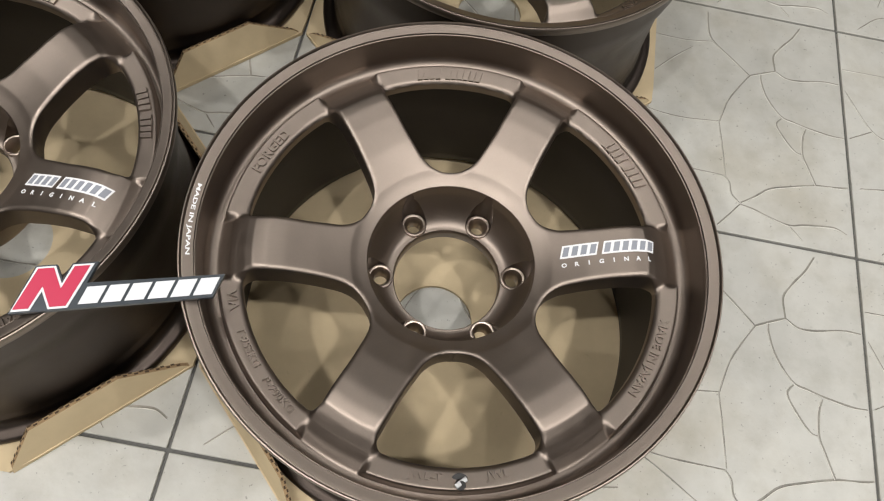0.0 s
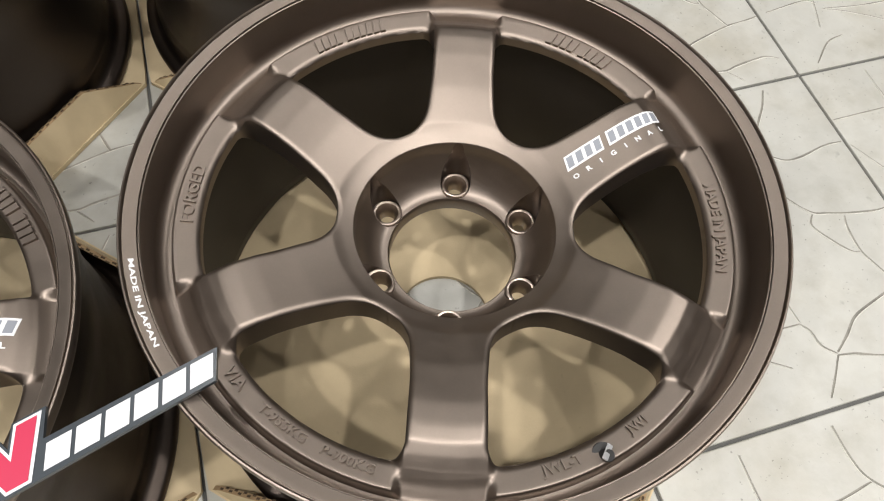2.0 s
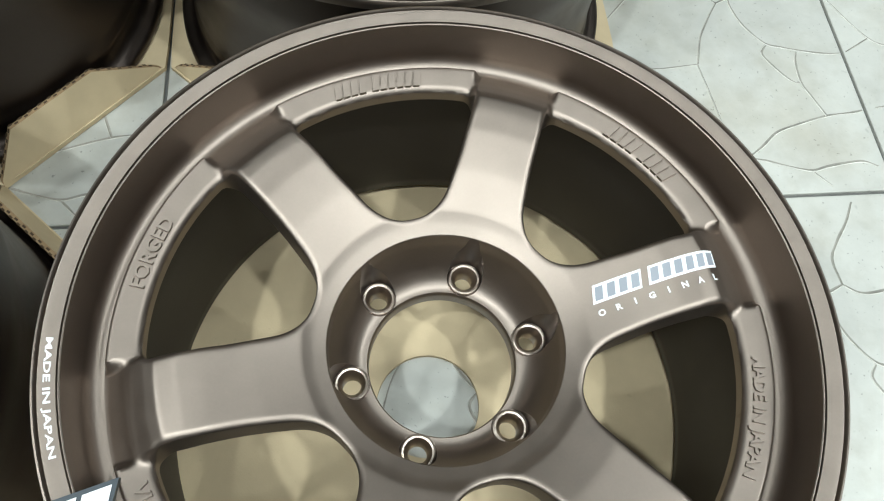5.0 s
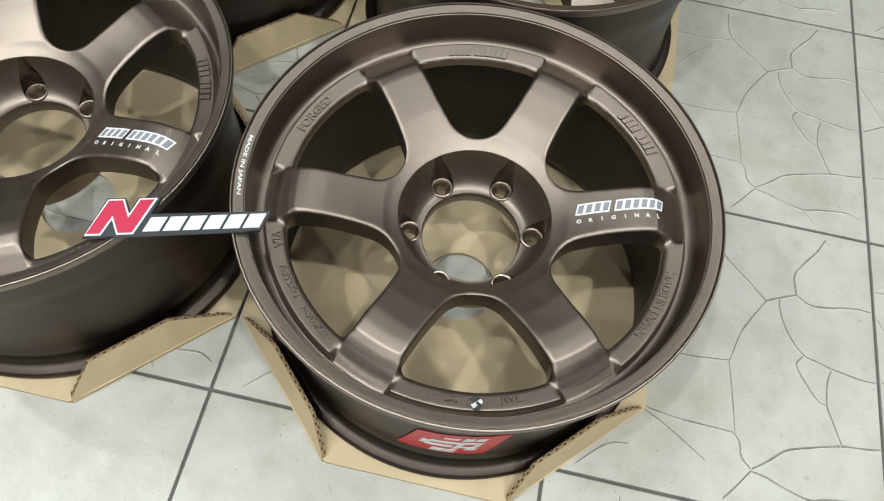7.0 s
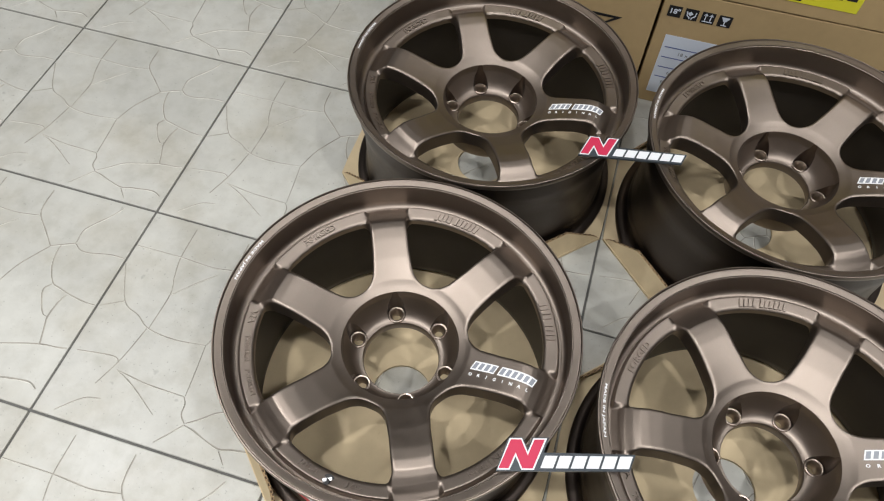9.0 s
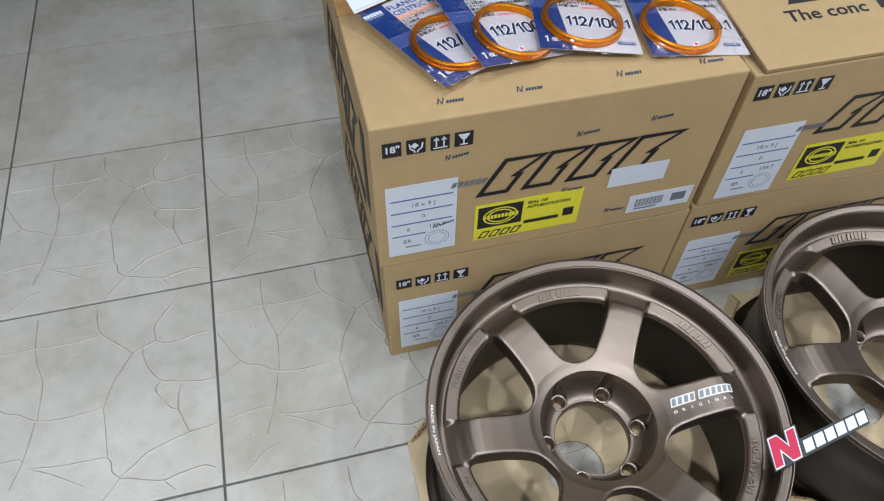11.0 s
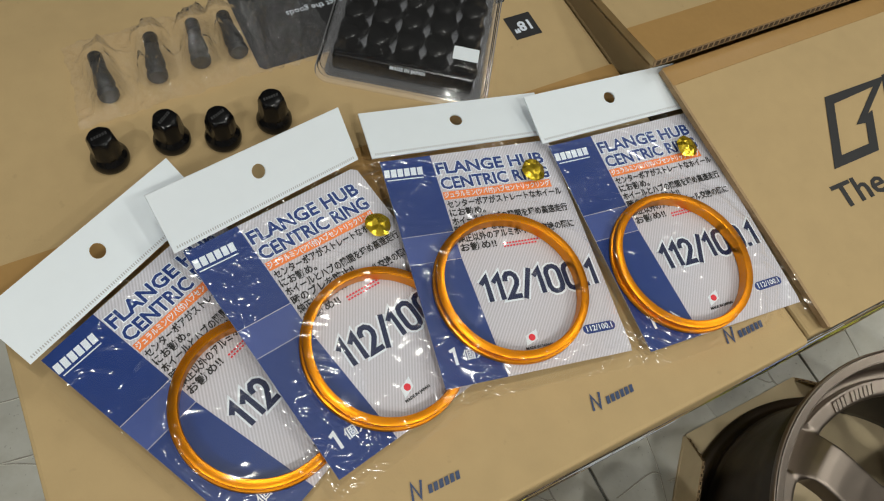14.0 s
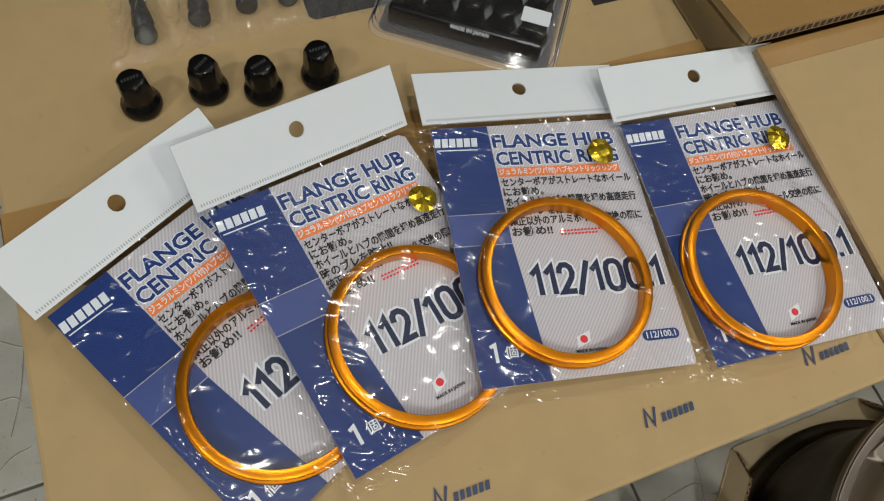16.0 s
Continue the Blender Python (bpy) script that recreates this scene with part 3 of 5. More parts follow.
# ---- cardboard trays under the wheels ----
def tray(x, y, hx, hy):
    t = empty("cardboard_tray", pose(x, y, 0))
    tagged(t, "brown corrugated cardboard tray with folded corner flaps", "tray", group="trays under the wheels")
    c = 0.150
    pts = [(-hx + c, -hy), (hx - c, -hy), (hx, -hy + c), (hx, hy - c), (hx - c, hy), (-hx + c, hy), (-hx, hy - c), (-hx, -hy + c)]
    # the sheet, with a round hole in the middle
    n = 64
    ring = [(0.048 * math.cos(2 * math.pi * k / n), 0.048 * math.sin(2 * math.pi * k / n)) for k in range(n)]
    out = []
    for k in range(n):
        a = 2 * math.pi * k / n
        dx, dy = math.cos(a), math.sin(a)
        best = 9.0
        for i in range(8):
            (x0, y0), (x1, y1) = pts[i], pts[(i + 1) % 8]
            den = dx * (y1 - y0) - dy * (x1 - x0)
            if abs(den) > 1e-9:
                s = (x0 * (y1 - y0) - y0 * (x1 - x0)) / den
                if s > 0:
                    best = min(best, s)
        out.append((dx * best, dy * best))
    verts = [(p[0], p[1], z) for z in (0.0005, TRAY) for lst in (ring, out) for p in lst]
    faces = []
    for k in range(n):
        k2 = (k + 1) % n
        faces += [(2 * n + k, 3 * n + k, 3 * n + k2, 2 * n + k2), (k, k2, n + k2, n + k), (k, 2 * n + k, 2 * n + k2, k2), (n + k, n + k2, 3 * n + k2, 3 * n + k)]
    part_mesh("sheet", fix_normals(pydata("sheet", verts, faces)), CARD_TRAY, t)
    # corner flaps, folded up
    for sx, sy in ((1, -1), (-1, -1), (1, 1), (-1, 1)):
        p0, p1 = Vector((sx * (hx - c), sy * hy, 0.001)), Vector((sx * hx, sy * (hy - c), 0.001))
        along = (p1 - p0)
        L = along.length
        along.normalize()
        outn = Vector((sx, sy, 0)).normalized()
        up = (Vector((0, 0, 1)) * 0.95 - outn * 0.29).normalized()
        h = 0.050
        thick = 0.0045
        prof = [(0.0, 0.0), (L, 0.0), (L - 0.012, 0.012), (L * 0.66, h), (L * 0.20, h), (0.004, 0.010)]
        bm = bmesh.new()
        fr = [bm.verts.new(p0 + along * a + up * b) for a, b in prof]
        bk = [bm.verts.new(p0 + along * a + up * b - outn * thick) for a, b in prof]
        bm.faces.new(fr)
        bm.faces.new(bk[::-1])
        k = len(prof)
        for i in range(k):
            fc = bm.faces.new((fr[i], fr[(i + 1) % k], bk[(i + 1) % k], bk[i]))
            fc.material_index = 1 if i else 0
        bmesh.ops.recalc_face_normals(bm, faces=bm.faces)
        fl = part("corner_flap", bm, (CARD_TRAY, CARD_EDGE), t)
        # flute openings along the cut edge, their inner shadow laid on as dark bars
        bm = bmesh.new()
        for (a0, b0), (a1, b1) in ((prof[4], prof[3]), (prof[3], prof[2]), (prof[5], prof[4])):
            m = max(2, int(math.hypot(a1 - a0, b1 - b0) / 0.0055))
            for q in range(m):
                s0, s1 = (q + 0.12) / m, (q + 0.82) / m
                o0 = 0.0010 if q % 2 else 0.0030
                A = p0 + along * (a0 + (a1 - a0) * s0) + up * (b0 + (b1 - b0) * s0 + 0.0004) - outn * o0
                B = p0 + along * (a0 + (a1 - a0) * s1) + up * (b0 + (b1 - b0) * s1 + 0.0004) - outn * o0
                vs = [bm.verts.new(p) for p in (A, B, B - outn * 0.0020, A - outn * 0.0020)]
                top = [bm.verts.new(v.co + up * 0.0003) for v in vs]
                bm.faces.new(top)
                for i in range(4):
                    bm.faces.new((vs[i], vs[(i + 1) % 4], top[(i + 1) % 4], top[i]))
        tagged(part("cut_edge_fluting", bm, CARD_GAP, fl), kind="stuff")
    return t


for _, x, y, rot, st in WHEELS:
    tray(0.034 if x > -0.2 else -0.4890, 0.033 if y < 0.3 else 0.5405, 0.2595, 0.2555)


# ---- boxes ----
TAPE = mat("brown_tape", (0.40, 0.24, 0.09), 0.25, 0, 0.06, 25, 0.05, 300)
LABEL_WHITE = mat("label_paper", (0.70, 0.76, 0.86), 0.5, 0, 0.03, 20)
LABEL_BLUE = mat("label_blue_ink", (0.10, 0.14, 0.38), 0.5)
LABEL_GREY = mat("label_grey_ink", (0.18, 0.19, 0.22), 0.5)
YELLOW = mat("yellow_sticker", (0.80, 0.76, 0.04), 0.4, 0, 0.03, 20)


def carton(name, x0, y0, z0, x1, y1, z1, label):
    b = empty(name, pose(x0, y0, z0))
    tagged(b, label, "box", group="cardboard boxes")
    part("carton_body", subdivided(box_bm(0, 0, 0, x1 - x0, y1 - y0, z1 - z0, 0.003, 2), 0), CARD, b)
    return b


low_l = carton("cardboard_box", -0.742, 0.818, 0, -0.234, 1.334, 0.277, "brown cardboard wheel carton at the bottom of a stack")
top_l = carton("cardboard_box", -0.747, 0.816, 0.2785, -0.240, 1.334, 0.562, "brown printed wheel carton with small parts on top")
low_r = carton("cardboard_box", -0.228, 0.822, 0, 0.284, 1.336, 0.277, "brown cardboard wheel carton under another one")
top_r = carton("cardboard_box", -0.224, 0.820, 0.2785, 0.288, 1.336, 0.545, "brown cardboard wheel carton, taped shut")


# ---- printing on the boxes ----
def on_front(x, z, rz=0.0):
    return pose(x, -0.0008, z, 90, 0, 0) @ pose(0, 0, 0, 0, 0, rz)


def on_left(y, z):
    return pose(-0.0008, y, z, 90, 0, -90)


def print_text(parent, body, size, m, material=INK, bold=0.0, align="CENTER", name="printed_text", spread=1.0):
    ob = part_mesh(name, text_mesh(body, size, bold, 0.00015, align), material, parent)
    ob.matrix_basis = m @ Matrix.Diagonal((spread, 1, 1, 1))
    return ob


def print_bars(parent, rects, m, material=INK, slant=0.0, name="printed_bar", thick=0.0002):
    for r in rects:
        ob = part(name, bars_bm([r], thick, slant), material, parent)
        ob.matrix_basis = m


def ribbon_bm(points, width, thick=0.0002, closed=False):
    """A flat line of even width through plan points, with mitred corners."""
    bm = bmesh.new()
    n = len(points)
    P = [Vector(p) for p in points]
    lo, hi = [], []
    for i in range(n):
        a = P[(i - 1) % n] if (closed or i) else P[i]
        b = P[(i + 1) % n] if (closed or i < n - 1) else P[i]
        d1 = (P[i] - a).normalized() if (P[i] - a).length else (b - P[i]).normalized()
        d2 = (b - P[i]).normalized() if (b - P[i]).length else d1
        t = (d1 + d2)
        t = t.normalized() if t.length > 1e-6 else d1
        nrm = Vector((-t.y, t.x))
        k = 1 / max(0.45, abs(nrm.dot(Vector((-d1.y, d1.x)))))
        lo.append(P[i] - nrm * width / 2 * k)
        hi.append(P[i] + nrm * width / 2 * k)
    A = [bm.verts.new((p.x, p.y, thick)) for p in lo]
    B = [bm.verts.new((p.x, p.y, thick)) for p in hi]
    A0 = [bm.verts.new((p.x, p.y, 0)) for p in lo]
    B0 = [bm.verts.new((p.x, p.y, 0)) for p in hi]
    for i in range(n if closed else n - 1):
        j = (i + 1) % n
        bm.faces.new((A[i], A[j], B[j], B[i]))
        bm.faces.new((A0[i], A0[j], A[j], A[i]))
        bm.faces.new((B[i], B[j], B0[j], B0[i]))
    return bm


def maker_mark(parent, m, length, height, width=0.007):
    """The maker's mark as a chain of slanted outlined blocks."""
    s = 0.55
    step = length / 4.35
    for i in range(4):
        x = i * step
        w = step * (0.98 if i < 3 else 1.1)
        pts = [(x, 0), (x + w * 0.62, 0), (x + w * 0.62 + s * height * 0.5, height * 0.5), (x + w * 0.5 + s * height * 0.5, height * 0.5), (x + w + s * height * 0.72, height), (x + s * height, height)]
        ob = part("mark_outline", ribbon_bm(pts, width, 0.0002, True), INK, parent)
        ob.matrix_basis = m


def icons(parent, m, size=0.0245, gap=0.0065):
    for i in range(4):
        x = i * (size + gap)
        ob = part("icon", bars_bm([(x, 0, x + size, size)]), INK, parent, "small black handling icon")
        ob.matrix_basis = m
        q = m @ pose(x + size / 2, size / 2, 0.0004)
        k = size
        if i == 0:
            print_text(parent, '18"', size * 0.62, q, LABEL_WHITE, 0.0004)
        elif i == 1:
            print_bars(parent, [(-0.15 * k, -0.05 * k, 0.15 * k, 0.25 * k)], q @ pose(0, 0, 0, 0, 0, 45), LABEL_WHITE)
            for pts in ([(-0.35, 0.25), (-0.3, -0.1), (-0.08, -0.3), (-0.08, -0.42)], [(0.35, 0.25), (0.3, -0.1), (0.08, -0.3), (0.08, -0.42)]):
                part("icon_line", ribbon_bm([(a * k, b * k) for a, b in pts], 0.08 * k), LABEL_WHITE, parent).matrix_basis = q
        elif i == 2:
            for dx in (-0.2, 0.2):
                part("icon_line", ribbon_bm([((dx) * k, -0.25 * k), (dx * k, 0.35 * k)], 0.08 * k), LABEL_WHITE, parent).matrix_basis = q
                part("icon_line", ribbon_bm([((dx - 0.13) * k, 0.18 * k), (dx * k, 0.36 * k), ((dx + 0.13) * k, 0.18 * k)], 0.07 * k), LABEL_WHITE, parent).matrix_basis = q
            part("icon_line", ribbon_bm([(-0.38 * k, -0.34 * k), (0.38 * k, -0.34 * k)], 0.08 * k), LABEL_WHITE, parent).matrix_basis = q
        else:
            part("icon_line", prism_bm([(-0.32 * k, 0.36 * k), (-0.1 * k, -0.02 * k), (0.1 * k, -0.02 * k), (0.32 * k, 0.36 * k)], 0, 0.0002), LABEL_WHITE, parent).matrix_basis = q
            part("icon_line", ribbon_bm([(0, 0), (0, -0.32 * k)], 0.08 * k), LABEL_WHITE, parent).matrix_basis = q
            part("icon_line", ribbon_bm([(-0.2 * k, -0.36 * k), (0.2 * k, -0.36 * k)], 0.08 * k), LABEL_WHITE, parent).matrix_basis = q


def size_label(parent, m, w=0.100, h=0.150):
    """White paper label with ruled blue lines and the wheel's size."""
    lab = part("paper_label", box_bm(0, 0, 0, w, h, 0.0003), LABEL_WHITE, parent, "white paper size label with blue rules")
    lab.matrix_basis = m
    up = pose(0, 0, 0.0005)
    print_bars(lab, [(0.06 * w, y * h, 0.94 * w, y * h + 0.0022) for y in (0.80, 0.63, 0.46)] + [(0.06 * w, 0.29 * h, 0.55 * w, 0.29 * h + 0.0022)], up, LABEL_BLUE)
    print_text(lab, "18 x 9 J", 0.0115, up @ pose(0.52 * w, 0.72 * h, 0), LABEL_GREY)
    print_text(lab, "0", 0.0115, up @ pose(0.52 * w, 0.55 * h, 0), LABEL_GREY)
    print_text(lab, "6", 0.0115, up @ pose(0.30 * w, 0.38 * h, 0), LABEL_GREY)
    print_text(lab, "139.7", 0.0115, up @ pose(0.72 * w, 0.38 * h, 0), LABEL_GREY)
    print_text(lab, "BR", 0.0115, up @ pose(0.28 * w, 0.20 * h, 0), LABEL_GREY)
    print_bars(lab, [(0.25 * w, 0.11 * h, 0.48 * w, 0.125 * h)], up, LABEL_GREY)
    print_bars(lab, [(0.38 * w + i * 0.085 * w, 0.865 * h, 0.38 * w + (i + 0.75) * 0.085 * w, 0.93 * h) for i in range(6)], up, LABEL_GREY, 0.4)
    n = 20
    for rr in (0.018, 0.013):
        part("label_stamp", ribbon_bm([(0.72 * w + rr * math.cos(2 * math.pi * i / n), 0.19 * h + rr * 0.9 * math.sin(2 * math.pi * i / n)) for i in range(n)], 0.0007, 0.0001, True), LABEL_BLUE, lab).matrix_basis = up


def seal_sticker(parent, m, w=0.165, h=0.080):
    s = part("seal_sticker", box_bm(0, 0, 0, w, h, 0.0003), YELLOW, parent, "yellow authentication seal sticker")
    s.matrix_basis = m
    up = pose(0, 0, 0.0005)
    print_bars(s, [(0.03 * w, 0.34 * h, 0.44 * w, 0.92 * h)], up)
    n = 22
    for rr in (0.021, 0.0155):
        part("wreath", ribbon_bm([(0.235 * w + rr * 1.2 * math.cos(2 * math.pi * i / n), 0.63 * h + rr * 0.85 * math.sin(2 * math.pi * i / n)) for i in range(n)], 0.0022, 0.0002, True), YELLOW, s).matrix_basis = up @ pose(0, 0, 0.0003)
    print_bars(s, [(0.08 * w + i * 0.033 * w, 0.58 * h, 0.08 * w + (i + 0.75) * 0.033 * w, 0.68 * h) for i in range(10)], up @ pose(0, 0, 0.0006), YELLOW)
    print_text(s, "SEAL OF", 0.0085, up @ pose(0.48 * w, 0.84 * h, 0), INK, 0.0002, "LEFT")
    print_text(s, "AUTHENTICATION", 0.0085, up @ pose(0.48 * w, 0.72 * h, 0), INK, 0.0002, "LEFT", spread=0.92)
    print_bars(s, [(0.47 * w, 0.26 * h, 0.80 * w, 0.35 * h), (0.84 * w, 0.28 * h, 0.94 * w, 0.5 * h)], up)
    for i in range(4):
        part("seal_mark", ribbon_bm([(0.05 * w + i * 0.1 * w, 0.06 * h), (0.11 * w + i * 0.1 * w, 0.06 * h), (0.15 * w + i * 0.1 * w, 0.22 * h), (0.09 * w + i * 0.1 * w, 0.22 * h)], 0.0022, 0.0002, True), INK, s).matrix_basis = up


BLUE_INK = mat("dark_blue_ink", (0.03, 0.055, 0.13), 0.5)


def shop_mark(parent, m, w=0.034, h=0.0100):
    """Small dark blue mark: a slanted zigzag and a row of little blocks."""
    part("shop_mark", ribbon_bm([(0, 0), (0.3 * h, h), (0.55 * h, 0), (0.95 * h, h)], 0.0016, 0.00015), BLUE_INK, parent, "small dark blue printed mark").matrix_basis = m
    n = 6
    x0 = 1.1 * h
    print_bars(parent, [(x0 + i * (w - x0) / n, 0, x0 + (i + 0.7) * (w - x0) / n, 0.5 * h) for i in range(n)], m, BLUE_INK, 0.25)


def rel(box, x, y, z):
    o = box.matrix_basis.translation
    return x - o.x, y - o.y, z - o.z


def dress(box, ix, iz, lx, lz, mx, mz, sx=None, sz=None):
    """Front print of a carton, at world x and z."""
    f = lambda x, z: on_front(*(lambda r: (r[0], r[2]))(rel(box, x, 0, z)))
    icons(box, f(ix, iz))
    size_label(box, f(lx, lz))
    maker_mark(box, f(mx, mz), 0.285, 0.062)
    if sx is not None:
        seal_sticker(box, f(sx, sz))
    return f


f = dress(top_l, -0.732, 0.511, -0.732, 0.304, -0.600, 0.408, -0.604, 0.306)
for (x, z, w, h) in ((-0.402, 0.374, 0.090, 0.040), (-0.357, 0.304, 0.106, 0.040)):
    part("white_sticker", box_bm(0, 0, 0, w, h, 0.0003), LABEL_WHITE, top_l, "small white paper sticker").matrix_basis = f(x, z)
print_bars(top_l, [(0.012 + i * 0.0021, 0.012, 0.012 + i * 0.0021 + (0.0007 if i % 3 else 0.0014), 0.030) for i in range(22)], f(-0.357, 0.304) @ pose(0, 0, 0.0005), LABEL_GREY)
print_bars(top_l, [(0.012, 0.006, 0.05, 0.009), (0.072, 0.012, 0.096, 0.030)], f(-0.357, 0.304) @ pose(0, 0, 0.0005), LABEL_GREY)
for x, z, r in ((-0.470, 0.494, 6), (-0.365, 0.500, 6), (-0.395, 0.318, 0), (-0.650, 0.49, 10), (-0.665, 0.355, 15), (-0.475, 0.385, 0)):
    shop_mark(top_l, f(x, z) @ pose(0, 0, 0.0006, 0, 0, r), 0.032, 0.008)
dress(low_l, -0.724, 0.212, -0.722, 0.026, -0.595, 0.135, -0.600, 0.030)
dress(top_r, -0.212, 0.500, -0.200, 0.292, -0.070, 0.412, -0.074, 0.305)
dress(low_r, -0.216, 0.222, -0.205, 0.030, -0.075, 0.135, -0.080, 0.030)

# side print of the stack
for b in (top_l, low_l):
    maker_mark(b, on_left(0.455, 0.075), 0.30, 0.115, 0.014)
    print_bars(b, [(0, 0, 0.10, 0.035), (0.115, 0, 0.20, 0.035)], on_left(0.30, 0.030))
    print_bars(b, [(0, 0, 0.035, 0.16)], on_left(0.085, 0.07))

# top of the near carton: tape, marks, black notice
H1 = 0.2835
t = part("tape", subdivided(box_bm(-0.0008, 0.229, H1, 0.5075, 0.279, H1 + 0.0006), 3), TAPE, top_l, "brown packing tape")
part("tape_end", box_bm(-0.0009, 0.229, H1 - 0.055, -0.0003, 0.279, H1 + 0.0006), TAPE, top_l)
part("lid_seam", box_bm(-0.0012, 0.2535, H1 - 0.02, 0.5078, 0.2548, H1 + 0.0009), CARD_EDGE, top_l)
for x in (-0.655, -0.552, -0.417, -0.300):
    shop_mark(top_l, pose(*rel(top_l, x, 0.841, 0.5625)[:2], H1 + 0.0008))
nx, ny, _ = rel(top_l, -0.522, 1.168, 0)
part("printed_notice", prism_bm([(0.004, 0.024), (0.226, 0.024), (0.230, 0.028), (0.230, 0.113), (0.226, 0.117), (0.004, 0.117), (0, 0.113), (0, 0.028)], 0, 0.0003), INK, top_l, "black printed notice").matrix_basis = pose(nx, ny, H1 + 0.0003)
for k, line in enumerate(("CARE:", "inspect the goods", "before signing.")):
    print_text(top_l, line, 0.0085, pose(nx + 0.105 - 0.004 * k, ny + 0.058 + 0.016 * k, H1 + 0.0008, 0, 0, 180), LABEL_WHITE, 0.0, "LEFT")
    print_bars(top_l, [(0.110, 0.056 + 0.016 * k, 0.20, 0.0585 + 0.016 * k)], pose(nx, ny, H1 + 0.0008), LABEL_WHITE)
part("icon", bars_bm([(0, 0, 0.026, 0.026)]), INK, top_l).matrix_basis = pose(nx + 0.2155, ny - 0.020, H1 + 0.0003)
print_text(top_l, '18"', 0.015, pose(nx + 0.2285, ny - 0.007, H1 + 0.0008, 0, 0, 180), LABEL_WHITE, 0.0004)

# top of the far carton: two lids standing open a little, the rear one higher, with a cut edge, tape and printed mark
def sheet_bm(a, b, c, d, thick):
    """A board with its four top corners given; its depth hangs below."""
    bm = bmesh.new()
    top = [bm.verts.new(q) for q in (a, b, c, d)]
    low = [bm.verts.new((q[0], q[1], q[2] - thick)) for q in (a, b, c, d)]
    bm.faces.new(top)
    bm.faces.new(low[::-1])
    for i in range(4):
        bm.faces.new((low[i], low[(i + 1) % 4], top[(i + 1) % 4], top[i]))
    bmesh.ops.recalc_face_normals(bm, faces=bm.faces)
    return bm


LID_A = math.degrees(math.atan(0.14))
lid_m = pose(0, 0, 0.2755, LID_A, 0, 0)
fl = part("front_lid", sheet_bm((0.013, -0.0012, 0), (0.511, -0.0012, 0), (0.511, 0.2415, 0), (0.0025, 0.2415, 0), 0.0055), CARD, top_r)
fl.matrix_basis = lid_m
part("tape", sheet_bm((0.0030, 0.2240, 0.0006), (0.511, 0.2240, 0.0006), (0.511, 0.2416, 0.0006), (0.0023, 0.2416, 0.0006), 0.0005), TAPE, fl, "brown packing tape")
part("lid_edge", sheet_bm((0.0110, 0.0, 0.0004), (0.0136, 0.0, 0.0004), (0.0036, 0.2410, 0.0004), (0.0012, 0.2410, 0.0004), 0.0056), CARD_EDGE, fl)
REAR_A = -math.degrees(math.atan2(0.040, 0.274))
rear_m = pose(0, 0.2425, 0.3225, REAR_A, 0, 0)
rl = part("rear_lid", sheet_bm((-0.010, 0, 0), (0.511, 0, 0), (0.511, 0.276, 0), (-0.002, 0.276, 0), 0.0075), CARD, top_r)
rl.matrix_basis = rear_m
part("cut_edge", box_bm(-0.0095, -0.0020, -0.0072, 0.5105, -0.0001, -0.0003), CARD_EDGE, rl, "cut corrugated edge of the lid")
# dark bars painted on for the shadow inside the flutes
for i in range(84):
    x = -0.008 + i * 0.0061
    part("flute", bars_bm([(x, -0.0058, x + 0.0038, -0.0016)], 0.0004), CARD_GAP, rl).matrix_basis = pose(0, -0.0021, 0, 90, 0, 0)
part("tape", sheet_bm((-0.0102, -0.0022, 0.0006), (0.511, -0.0022, 0.0006), (0.511, 0.040, 0.0006), (-0.0095, 0.040, 0.0006), 0.0005), TAPE, rl, "brown packing tape")
for nm, x, rgt in (("side_wall", 0.0, 0), ("side_wall", 0.508, 1)):
    part(nm, sheet_bm((x + 0.001, 0.248, 0.300), (x + 0.004, 0.248, 0.300), (x + 0.004, 0.512, 0.270), (x + 0.001, 0.512, 0.270), 0.036), CARD, top_r)
mx, my, _ = rel(top_r, -0.118, 0.932, 0)
up_l = pose(0, 0, 0.0004)
maker_mark(fl, up_l @ pose(mx, my, 0), 0.30, 0.052, 0.0085)
print_text(fl, "The conc", 0.030, up_l @ pose(mx - 0.022, my - 0.028, 0), INK, 0.0005, "LEFT", spread=1.12)
print_bars(fl, [(0.125 + i * 0.02, -0.035, 0.14 + i * 0.02, -0.020) for i in range(10)], up_l @ pose(mx, my, 0))


# ---- shop signs bridging the rims ----
SIGN_BACK = mat("sign_backing", (0.045, 0.055, 0.065), 0.3, 0, 0.1, 60)
SIGN_RED = mat("sign_red", (0.52, 0.022, 0.075), 0.45)
SIGN_WHITE = mat("sign_white", (0.74, 0.76, 0.79), 0.45)


